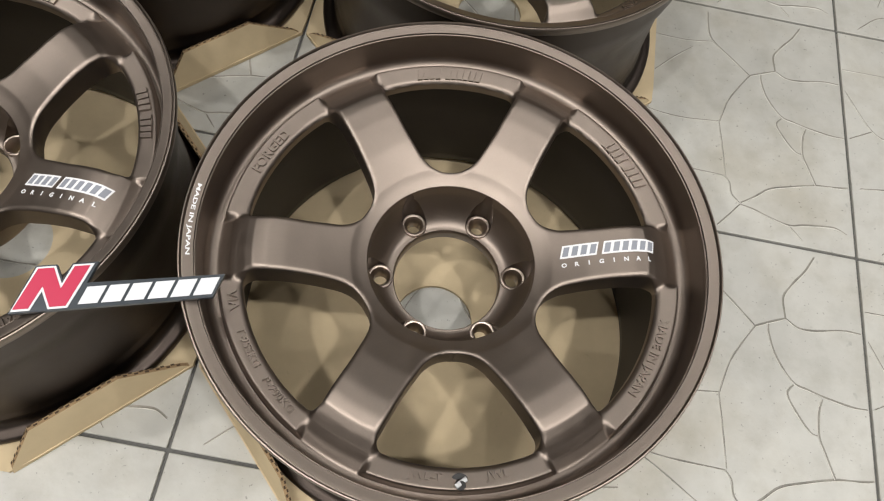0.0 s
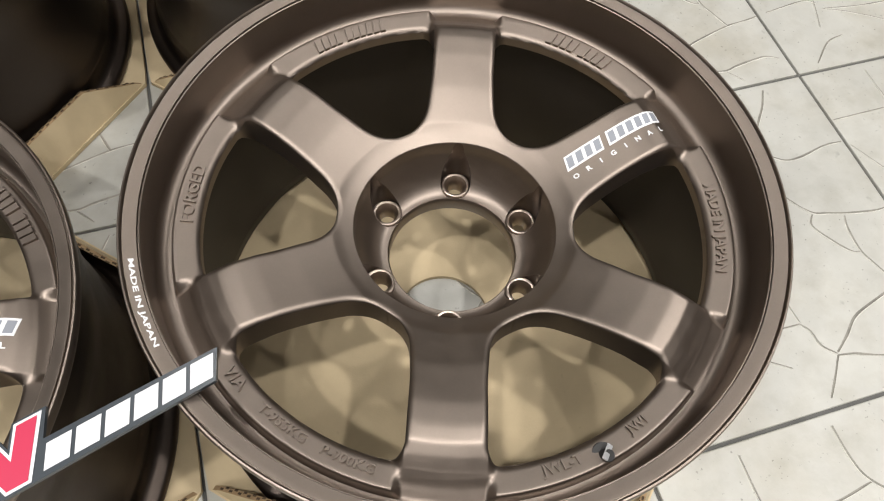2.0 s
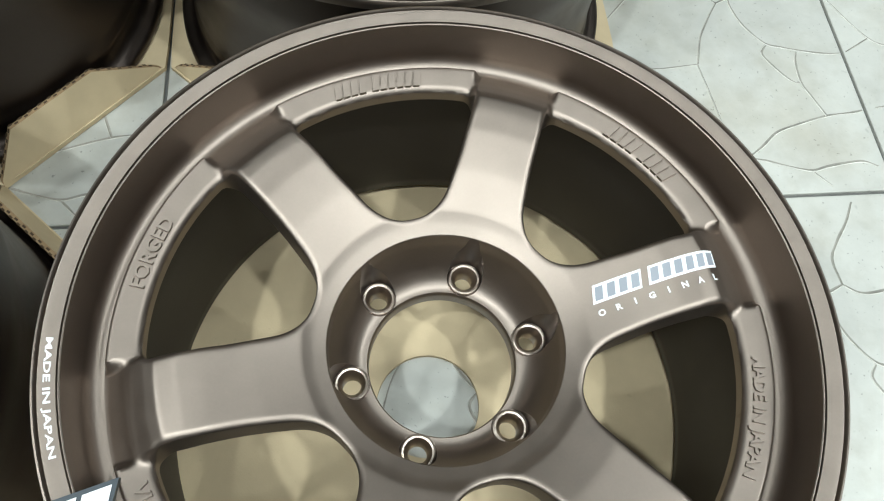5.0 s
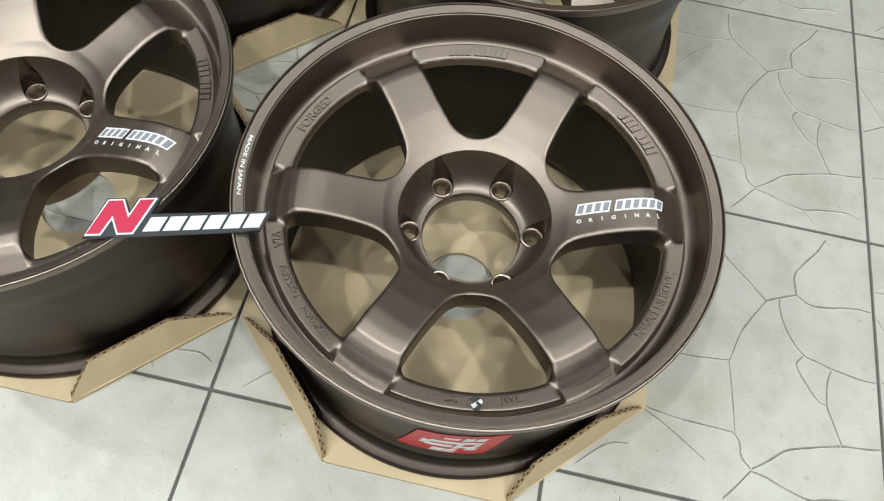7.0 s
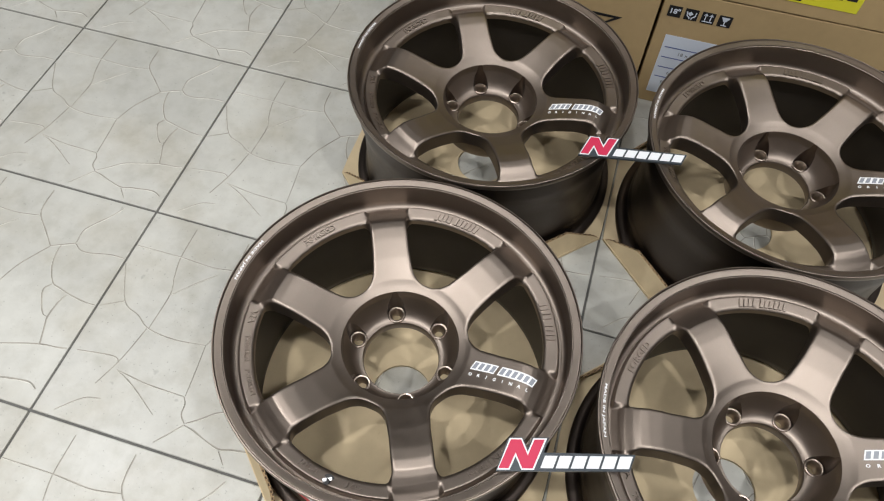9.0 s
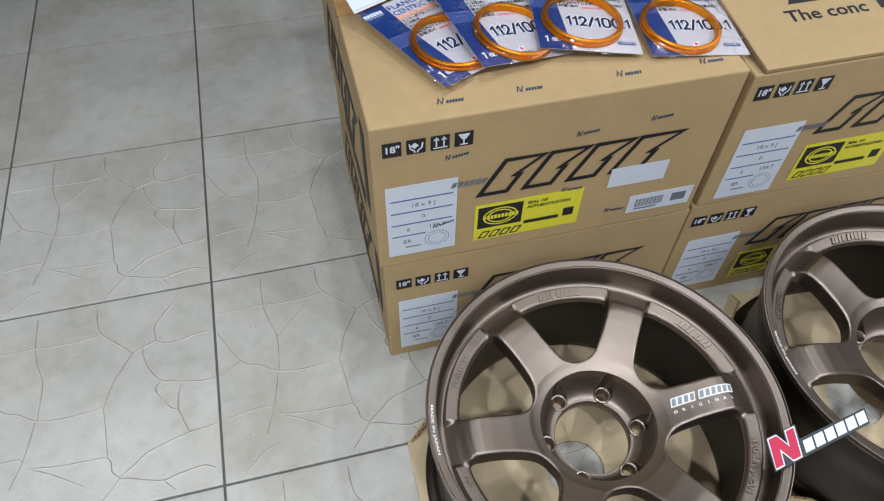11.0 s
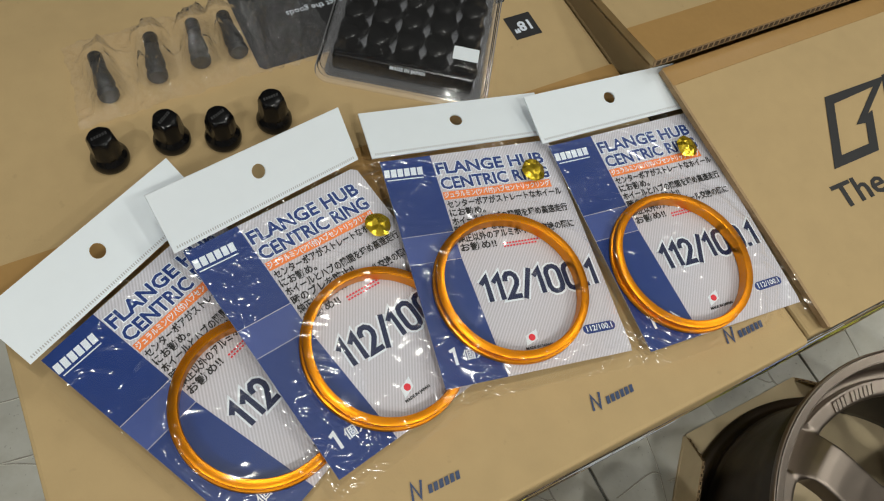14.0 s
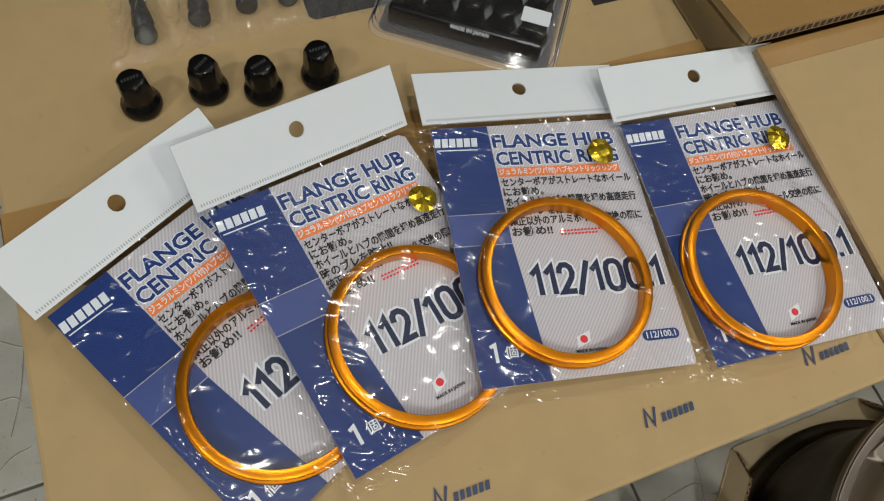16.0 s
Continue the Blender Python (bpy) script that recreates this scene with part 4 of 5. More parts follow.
def shop_sign(x, y, rot):
    s = empty("shop_sign", pose(x, y, TRAY + 0.2487, 0, 0, rot))
    tagged(s, "dark cut-out shop sign with a red zigzag, bridging two rims", "sign", group="shop signs")
    back = [(-0.0035, -0.0032), (0.158, -0.0022), (0.1680, 0.0180), (0.0560, 0.0195), (0.0640, 0.0382), (0.0432, 0.0382), (0.0364, 0.0240), (0.0310, 0.0382), (0.0142, 0.0382)]
    part("backing", prism_bm(back, 0, 0.0035), SIGN_BACK, s)
    zig = [(0, 0), (0.012, 0), (0.0215, 0.019), (0.0285, 0), (0.041, 0), (0.058, 0.035), (0.0455, 0.035), (0.036, 0.0155), (0.0290, 0.035), (0.0165, 0.035)]
    grow = [(-0.0018, -0.0018), (0.0132, -0.0018), (0.0212, 0.0145), (0.0272, -0.0018), (0.0423, -0.0018), (0.0612, 0.0368), (0.0442, 0.0368), (0.0363, 0.0200), (0.0303, 0.0368), (0.0152, 0.0368)]
    part("zigzag_border", prism_bm(grow, 0.0036, 0.0040), SIGN_WHITE, s)
    part("zigzag", prism_bm(zig, 0.0041, 0.0045), SIGN_RED, s, "red zigzag")
    x0, n, k = 0.050, 6, 0.45
    st = (0.160 - x0) / n
    for i in range(n):
        a = x0 + i * st
        part("sign_block", bars_bm([(a, 0.0005, a + st * 0.84, 0.0155)], 0.0004, k), SIGN_WHITE, s).matrix_basis = pose(0, 0, 0.0037)


shop_sign(-0.310, -0.113, 16.5)
shop_sign(-0.309, 0.402, 10.5)


# ---- small parts on the near carton ----
def film_material(name, rough, tint, strength, milk=0.0, crumple=0.35, scale=70):
    """Clear plastic: see-through, with gloss that grows towards grazing."""
    m = bpy.data.materials.new(name)
    m.use_nodes = True
    nt = m.node_tree
    out = nt.nodes["Material Output"]
    nt.nodes.remove(nt.nodes["Principled BSDF"])
    tr = nt.nodes.new("ShaderNodeBsdfTransparent")
    tr.inputs[0].default_value = (*tint, 1)
    gl = nt.nodes.new("ShaderNodeBsdfGlossy")
    gl.inputs["Roughness"].default_value = rough
    fr = nt.nodes.new("ShaderNodeFresnel")
    fr.inputs["IOR"].default_value = strength
    tc = nt.nodes.new("ShaderNodeTexCoord")
    n = nt.nodes.new("ShaderNodeTexNoise")
    n.inputs["Scale"].default_value = scale
    n.inputs["Detail"].default_value = 3
    n.inputs["Distortion"].default_value = 2.5
    bp = nt.nodes.new("ShaderNodeBump")
    bp.inputs["Strength"].default_value = crumple
    bp.inputs["Distance"].default_value = 0.002
    mx = nt.nodes.new("ShaderNodeMixShader")
    nt.links.new(tc.outputs["Object"], n.inputs["Vector"])
    nt.links.new(n.outputs["Fac"], bp.inputs["Height"])
    nt.links.new(bp.outputs["Normal"], gl.inputs["Normal"])
    nt.links.new(bp.outputs["Normal"], fr.inputs["Normal"])
    nt.links.new(fr.outputs[0], mx.inputs[0])
    nt.links.new(tr.outputs[0], mx.inputs[1])
    nt.links.new(gl.outputs[0], mx.inputs[2])
    last = mx.outputs[0]
    if milk:
        df = nt.nodes.new("ShaderNodeBsdfDiffuse")
        df.inputs["Color"].default_value = (0.85, 0.85, 0.88, 1)
        m2 = nt.nodes.new("ShaderNodeMixShader")
        m2.inputs[0].default_value = milk
        nt.links.new(last, m2.inputs[1])
        nt.links.new(df.outputs[0], m2.inputs[2])
        last = m2.outputs[0]
    nt.links.new(last, out.inputs["Surface"])
    return m


FILM = film_material("clear_film", 0.12, (0.99, 0.99, 0.99), 1.5, 0.0, 0.20, 16)
CLEAR = film_material("clear_shell", 0.08, (0.97, 0.97, 0.98), 1.5, 0.015, 0.05)
CLEAR_RIM = film_material("clear_rim", 0.12, (0.97, 0.97, 0.98), 1.8, 0.12, 0.08, 30)
PAPER = mat("white_card", (0.78, 0.84, 0.90), 0.45, 0, 0.02, 10)
NAVY = mat("navy_print", (0.008, 0.036, 0.190), 0.4, 0, 0.05, 30)
NUMBER_BLUE = mat("dark_navy_print", (0.006, 0.014, 0.060), 0.4, 0, 0.05, 30)
BLUE2 = mat("mid_blue_print", (0.05, 0.085, 0.29), 0.4, 0, 0.05, 30)
ORANGE = mat("orange_print", (0.85, 0.24, 0.06), 0.45)
RED = mat("red_print", (0.75, 0.03, 0.05), 0.45)
GOLD = mat("gold_foil", (0.60, 0.43, 0.03), 0.22, 0.8, 0.35, 150, 0.5, 150)
ANODISED = mat("orange_anodised", (0.78, 0.275, 0.008), 0.32, 0.92, 0.06, 200, 0.03, 900)
BLACK_NUT = mat("black_coated_steel", (0.010, 0.010, 0.011), 0.22, 0.4, 0.2, 150, 0.05, 500)
RUBBER = mat("valve_rubber", (0.016, 0.016, 0.017), 0.45, 0, 0.2, 200)
CHROME = mat("chrome", (0.75, 0.76, 0.78), 0.15, 1.0, 0.05, 100)


PERFORATION = mat("perforation_grey", (0.48, 0.49, 0.51), 0.6)


def stripes_material():
    """Lilac print with fine slanted pinstripes."""
    m = mat("pinstriped_lilac", (0.50, 0.47, 0.54), 0.45)
    nt = m.node_tree
    b = nt.nodes["Principled BSDF"]
    tc = nt.nodes.new("ShaderNodeTexCoord")
    mp = nt.nodes.new("ShaderNodeMapping")
    mp.inputs["Rotation"].default_value = (0, 0, radians(35))
    wv = nt.nodes.new("ShaderNodeTexWave")
    wv.inputs["Scale"].default_value = 160
    cr = nt.nodes.new("ShaderNodeMix")
    cr.data_type = "RGBA"
    cr.inputs["A"].default_value = (0.475, 0.465, 0.51, 1)
    cr.inputs["B"].default_value = (0.63, 0.625, 0.68, 1)
    nt.links.new(tc.outputs["Object"], mp.inputs["Vector"])
    nt.links.new(mp.outputs[0], wv.inputs["Vector"])
    nt.links.new(wv.outputs["Fac"], cr.inputs["Factor"])
    nt.links.new(cr.outputs["Result"], b.inputs["Base Color"])
    return m


LILAC = stripes_material()
PW, PH, HEAD = 0.148, 0.224, 0.0405


def plate(name, pts, z0, z1, material, parent, label=""):
    return part(name, prism_bm(pts, z0, z1), material, parent, label)


def print_fit(parent, body, size, x0, x1, y, z, material, bold=0.0, name="printed_text"):
    """Lettering stretched to run from x0 to x1, its middle at y."""
    me = text_mesh(body, size, 0.0, 0.00012, "LEFT")
    xs = [v.co.x for v in me.vertices]
    lo, hi = min(xs), max(xs)
    if bold:
        me = text_mesh(body, size, bold, 0.00012, "LEFT")
    k = (x1 - x0) / (hi - lo)
    ob = part_mesh(name, me, material, parent)
    ob.matrix_basis = pose(x0 - lo * k, y, z) @ Matrix.Diagonal((k, 1, 1, 1))
    return ob


GLYPHS = {
    "1": [(0.0, 0.72), (0.66, 0.96), (0.66, 0.0)],
    "2": [(0.02, 0.70), (0.08, 0.88), (0.28, 0.99), (0.58, 0.99), (0.82, 0.88), (0.90, 0.70), (0.80, 0.52), (0.45, 0.28), (0.10, 0.05), (0.98, 0.05)],
    "0": [(0, 0.24), (0, 0.76), (0.12, 0.93), (0.35, 1), (0.65, 1), (0.88, 0.93), (1, 0.76), (1, 0.24), (0.88, 0.07), (0.65, 0), (0.35, 0), (0.12, 0.07)],
    "/": [(0, -0.10), (1, 1.08)],
    ".": [(0, -0.02), (0, 0.14)],
}


def size_number(p, x, y, h, z):
    """The large condensed size number 112/100.1, dark strokes on a white edge, from x on, its foot at y."""
    for ch, dx, w in (("1", 0.0015, 0.0070), ("1", 0.0105, 0.0070), ("2", 0.0195, 0.0098), ("/", 0.0310, 0.0085), ("1", 0.0415, 0.0070), ("0", 0.0515, 0.0098), ("0", 0.0655, 0.0098), (".", 0.0800, 0.0), ("1", 0.0830, 0.0070)):
        pts = [(x + dx + a * w, y + b * h) for a, b in GLYPHS[ch]]
        part("number_edge", ribbon_bm(pts, 0.0064, 0.0001, ch == "0"), PAPER, p).location.z = z
        part("number", ribbon_bm(pts, 0.0036, 0.0001, ch == "0"), NUMBER_BLUE, p).location.z = z + 0.0003


def header_card(p, hinge):
    """The folded white card at the head of a packet, turned a little and lifted about its lower edge."""
    n = 32
    cx, cy = 0.0736, HEAD - 0.0166
    hole = [(cx + 0.0050 * math.cos(2 * math.pi * i / n), cy + 0.0050 * math.sin(2 * math.pi * i / n)) for i in range(n)]
    rim = []
    for i in range(n):
        a = 2 * math.pi * i / n
        dx, dy = math.cos(a), math.sin(a)
        s = min(((PW - cx) if dx > 0 else cx) / abs(dx) if abs(dx) > 1e-6 else 9, ((HEAD - cy) if dy > 0 else cy) / abs(dy) if abs(dy) > 1e-6 else 9)
        rim.append((cx + dx * s, cy + dy * s))
    for c in ((0, 0), (PW, 0), (PW, HEAD), (0, HEAD)):
        k = min(range(n), key=lambda i: (rim[i][0] - c[0]) ** 2 + (rim[i][1] - c[1]) ** 2)
        rim[k] = c
    vs = [(x, y, z) for z in (0.0004, 0.0016) for lst in (hole, rim) for x, y in lst]
    fs = []
    for i in range(n):
        j = (i + 1) % n
        fs += [(2 * n + i, 3 * n + i, 3 * n + j, 2 * n + j), (i, j, n + j, n + i), (i, 2 * n + i, 2 * n + j, j), (n + i, n + j, 3 * n + j, 3 * n + i)]
    h = part_mesh("header_card", fix_normals(pydata("header_card", vs, fs)), PAPER, p, "white folded header card")
    h.matrix_basis = pose(0, 0, 0.0022, 0, 0, 2.6) @ pose(0, -HEAD, 0, hinge, 0, 0)
    tagged(part("perforation", bars_bm([(0.003 + i * 0.0017, 0.0020, 0.0038 + i * 0.0017, 0.0038) for i in range(84)], 0.0001, 0, 0.0016), PERFORATION, h), kind="stuff")


def foil_dot(p, x, y, seed):
    """A crumpled round of gold foil: a low faceted dome."""
    rg = random.Random(seed)
    vs, fs = [(0, 0, 0.0022)], []
    for r, n in ((0.0052, 8), (0.0094, 16)):
        vs += [(r * rg.uniform(0.93, 1.06) * math.cos(2 * math.pi * i / n), r * rg.uniform(0.93, 1.06) * math.sin(2 * math.pi * i / n), (0.0018 if n == 8 else 0.0) + rg.uniform(-0.0011, 0.0011)) for i in range(n)]
    for i in range(8):
        j = (i + 1) % 8
        fs += [(0, 1 + i, 1 + j), (1 + i, 9 + 2 * i, 9 + 2 * i + 1), (1 + i, 9 + 2 * i + 1, 1 + j), (1 + j, 9 + 2 * i + 1, 9 + (2 * i + 2) % 16)]
    g = part_mesh("foil_dot", pydata("foil_dot", vs, fs), GOLD, p, "crumpled gold foil sticker")
    g.matrix_basis = pose(x, y, 0.0062, 4, -3, 20 * seed)


def packet(origin, ex, ey, hinge, ring_x, ring_y, dot_x, dot_y, seed, label):
    """A hub-ring packet: header card, printed insert, ring, foil dot and film. Origin at its top left, y up the packet."""
    ex = Vector(ex).normalized()
    ey = Vector(ey)
    ey = (ey - ex * ey.dot(ex)).normalized()
    m = Matrix((ex, ey, ex.cross(ey))).transposed().to_4x4()
    m.translation = Vector(origin)
    p = empty("ring_packet", m)
    tagged(p, label, "packet", group="hub ring packets")
    header_card(p, hinge)
    x0, x1, y0, y1, xb = 0.0072, 0.1470, -0.0425, -0.2160, 0.0465
    plate("insert", [(x0 + 0.003, y1), (x1, y1), (x1 + 0.0008, y1 + 0.004), (x1 - 0.002, y0 + 0.0015), (x1 - 0.006, y0 + 0.0045), (x0, y0)], 0.0002, 0.0008, LILAC, p, "lilac pinstriped printed insert")
    plate("navy_panel", [(x0 + 0.0011, -0.1060), (xb, -0.1060), (xb - 0.0004, y0 + 0.0012), (x0, y0)], 0.0008, 0.00105, NAVY, p)
    plate("navy_panel", [(x0 + 0.003, y1), (xb + 0.0070, y1), (xb, -0.1280), (x0 + 0.0015, -0.1280)], 0.0008, 0.00105, NAVY, p)
    plate("blue_panel", [(x0 + 0.0015, -0.1275), (xb, -0.1275), (xb, -0.1065), (x0 + 0.0011, -0.1065)], 0.0008, 0.0010, BLUE2, p)
    tz = 0.0011
    print_bars(p, [(0.0135 + i * 0.0050, -0.0568, 0.0135 + (i + 0.80) * 0.0050, -0.0502) for i in range(6)] + [(0.0150, -0.0596, 0.0425, -0.0588)], pose(0, 0, tz), PAPER, 0.1, "brand_bar", 0.0001)
    tx = 0.0480
    for body, x_end, y in (("FLANGE HUB", 0.1348, -0.0540), ("CENTRIC RING", 0.1350, -0.0672)):
        print_fit(p, body, 0.0138, tx, x_end, y, tz - 0.0002, PAPER, 0.0010, "lettering_edge")
        print_fit(p, body, 0.0138, tx, x_end, y, tz, NAVY, 0.00038)
    plate("orange_bar", [(tx - 0.0008, -0.0803), (0.1338, -0.0800), (0.1338, -0.0733), (tx - 0.0008, -0.0738)], 0.0008, 0.00105, ORANGE, p)
    print_fit(p, "ジュラルミン(ツバ付)ハブセントリックリング", 0.0052, tx, 0.1328, -0.0770, tz, PAPER, 0.00012)
    for i, line in enumerate(("センターボアがストレートなホイール", "にお勧め。", "ホイールとハブの隙間を埋め高速走行", "時のブレを防止!!", "純正以外のアルミホイール交換の際に", "お勧め!!")):
        print_fit(p, line, 0.0068, tx, tx + 0.0054 * len(line), -0.0850 - 0.0071 * i, tz, INK, 0.00016)
    print_bars(p, [(0.080 + 0.0024 * i, -0.1220, 0.0816 + 0.0024 * i, -0.1208) for i in range(14)] + [(0.080 + 0.0024 * i, -0.1243, 0.0816 + 0.0024 * i, -0.1231) for i in range(11)], pose(0, 0, tz), RED, 0, "red_note", 0.0001)
    size_number(p, 0.0525, -0.1636, 0.0189, tz)
    plate("flag", [(0.0730, -0.1985), (0.0822, -0.1950), (0.0832, -0.1880), (0.0740, -0.1915)], 0.0008, 0.0011, PAPER, p)
    plate("flag_disc", [(0.0782 + 0.0024 * math.cos(i * math.pi / 8), -0.1933 + 0.0024 * math.sin(i * math.pi / 8)) for i in range(16)], 0.0011, 0.0014, RED, p)
    print_text(p, "MADE IN JAPAN", 0.0028, pose(0.0815, -0.2005, tz), INK, 0.00005)
    pill = [(0.1200 + 0.0033 * math.cos(a), -0.1953 + 0.0033 * math.sin(a)) for a in np.linspace(math.pi / 2, 1.5 * math.pi, 8)] + [(0.1385 + 0.0033 * math.cos(a), -0.1953 + 0.0033 * math.sin(a)) for a in np.linspace(-math.pi / 2, math.pi / 2, 8)]
    plate("size_pill", pill, 0.0008, 0.00105, NAVY, p)
    print_fit(p, "112/100.1", 0.0058, 0.1195, 0.1392, -0.1953, tz, PAPER, 0.00008)
    part("printed_text", ribbon_bm([(0.0190, -0.1925), (0.0222, -0.1912), (0.0222, -0.2020)], 0.0021, 0.0001), PAPER, p).location.z = tz
    print_fit(p, "個入", 0.0078, 0.0275, 0.0445, -0.1970, tz, PAPER, 0.0001)
    # the ring: a collar with a wider flange
    prof = [(0.0486, 0.0), (0.0486, 0.0088), (0.0490, 0.0092), (0.0538, 0.0092), (0.0543, 0.0088), (0.0543, 0.0066), (0.0535, 0.0062), (0.0535, 0.0036), (0.0552, 0.0032), (0.0556, 0.0026), (0.0556, 0.0004), (0.0551, 0.0)]
    v, f = lathe(prof, 96, closed=True)
    r = part_mesh("hub_ring", fix_normals(pydata("hub_ring", v, f)), ANODISED, p, "orange anodised aluminium ring", True, 40)
    r.location = (ring_x, -ring_y, 0.0016)
    foil_dot(p, dot_x, dot_y, seed)
    # film bag, creased, bulging over the ring
    nx, ny = 84, 116
    rg = random.Random(seed)
    ph = [rg.uniform(0, 40) for _ in range(3)]
    vs = []
    for j in range(ny + 1):
        for i in range(nx + 1):
            x = -0.001 + (PW + 0.009) * i / nx
            y = -0.040 + 0.005 * i / nx - (PH - 0.036 + 0.004 * i / nx) * j / ny
            d = math.hypot(x - ring_x, y + ring_y)
            bulge = 0.0112 * (1 - sstep(0.057, 0.086, d)) - 0.0022 * (1 - sstep(0.0, 0.046, d))
            edge = min(i / 6, (nx - i) / 6, (ny - j) / 6, 1.0)
            cre = noise.noise((x * 60 + ph[0], y * 26 + ph[1], ph[2])) * 0.5 + (1 - abs(noise.noise((x * 34 + ph[1], y * 52, ph[0])))) ** 6 * 0.9 + (1 - abs(noise.noise(((x + y) * 70 + ph[2], (x - y) * 28, ph[1])))) ** 9 * 0.7
            out = sstep(0.050, 0.064, d)
            z = 0.0022 + max(0, float(bulge)) * (0.2 + 0.8 * edge) + 0.0023 * cre * (0.25 + 0.75 * out) * (0.35 + 0.65 * edge)
            vs.append((x + 0.0010 * noise.noise((y * 40, ph[2], 0)) * (1 - edge), y, z))
    fs = [(j * (nx + 1) + i, (j + 1) * (nx + 1) + i, (j + 1) * (nx + 1) + i + 1, j * (nx + 1) + i + 1) for j in range(ny) for i in range(nx)]
    part_mesh("film_bag", pydata("film_bag", vs, fs), FILM, p, "clear crinkled film bag", True).visible_shadow = False
    return p


packet((-0.7480, 1.0423, 0.5902), (0.8893, 0.4514, -0.0733), (-0.4477, 0.8920, 0.0619), 31, 0.0722, 0.1575, 0.121, -0.068, 1, "hub ring packet at the bottom of the fan, ring partly covered")
packet((-0.6404, 1.0783, 0.6028), (0.9704, 0.2009, -0.1570), (-0.1926, 0.9786, 0.0724), 38, 0.0817, 0.1636, 0.129, -0.088, 2, "hub ring packet lying across its neighbour, header lifted")
packet((-0.4759, 1.1052, 0.5872), (0.9766, -0.1915, -0.0975), (0.1931, 0.9811, 0.0077), 0, 0.0743, 0.1558, 0.121, -0.067, 3, "hub ring packet lying flat with an orange ring")
packet((-0.3505, 1.0742, 0.5815), (0.9927, -0.0980, -0.0790), (0.1010, 0.9940, 0.0416), 10, 0.0650, 0.1608, 0.121, -0.071, 4, "hub ring packet at the top of the fan by the edge")

TOPZ = 0.5622


# ---- loose lug nuts ----
def nut_mesh():
    prof = [(0.0001, 0.0335), (0.0058, 0.0335), (0.0072, 0.0327), (0.0084, 0.0308), (0.0092, 0.0280), (0.0100, 0.014), (0.0102, 0.0125), (0.0125, 0.0095), (0.0135, 0.0065), (0.0135, 0.0030), (0.0128, 0.0010), (0.0105, 0.0)]
    n = 48
    vs = []
    for r, z in prof:
        for i in range(n):
            a = 2 * math.pi * i / n
            hexr = 0.0097 / max(0.75, math.cos(((a + math.pi / 6) % (math.pi / 3)) - math.pi / 6))
            rr = min(r * 1.14, hexr * (0.88 + 0.12 * min(1, max(0, (0.034 - z) / 0.016)))) if z > 0.0135 else r
            vs.append((rr * math.cos(a), rr * math.sin(a), z))
    fs = [(k * n + i, k * n + (i + 1) % n, (k + 1) * n + (i + 1) % n, (k + 1) * n + i) for k in range(len(prof) - 1) for i in range(n)]
    return fix_normals(pydata("nut_body", vs, fs))


NUT = nut_mesh()
MARK_GREY = mat("engraved_grey", (0.035, 0.035, 0.037), 0.5)
nut = empty("lug_nut")
part_mesh("nut_body", NUT, BLACK_NUT, nut, smooth=True, angle=32)
print_bars(nut, [(-0.006 + i * 0.002, -0.0012, -0.0046 + i * 0.002, 0.0012) for i in range(6)], pose(0, 0, 0.0336), MARK_GREY, 0.2, "engraved_mark", 0.00005)
tagged(nut, "glossy black hexagonal lug nut standing upright", "nut", group="lug nuts")
for k, (x, y, r) in enumerate(((-0.6500, 1.1505, 12), (-0.6052, 1.1500, 38), (-0.5700, 1.1394, 22), (-0.5295, 1.1408, 5))):
    m = pose(x, y, TOPZ, 0, 0, r) @ Matrix.Diagonal((1.0, 1.0, 0.92, 1))
    (nut if k == 0 else copy_thing(nut, m)).matrix_basis = m


# ---- valve stems in a film strip ----
def valve(x, y, rot):
    v = empty("valve_stem", pose(x, y, TOPZ + 0.0085, 0, 0, rot) @ pose(0, 0, 0, 90, 0, 0))
    tagged(v, "black rubber tyre valve stem in a clear bag", "valve", group="valve stems")
    prof = [(0.0001, 0.0), (0.0070, 0.0), (0.0078, 0.0015), (0.0078, 0.0050), (0.0060, 0.0070), (0.0064, 0.0090), (0.0076, 0.0125), (0.0070, 0.0180), (0.0058, 0.0250), (0.0050, 0.0320)]
    vv, ff = lathe(prof, 28)
    part_mesh("valve_body", fix_normals(pydata("valve_body", vv, ff)), RUBBER, v, "black rubber body", True, 40)
    prof = [(0.0050, 0.0322), (0.0056, 0.0326), (0.0057, 0.0420), (0.0050, 0.0432), (0.0001, 0.0434)]
    vv, ff = lathe(prof, 20)
    part_mesh("valve_cap", fix_normals(pydata("valve_cap", vv, ff)), BLACK_NUT, v, "black screw cap", True, 40)
    return v


# stems lie with the cap to the back
STEMS = [(-0.6359, 1.2000, 180), (-0.5981, 1.2055, 172), (-0.5634, 1.2085, 172.5), (-0.5330, 1.2080, 179.5)]
for x, y, r in STEMS:
    valve(x, y, r)


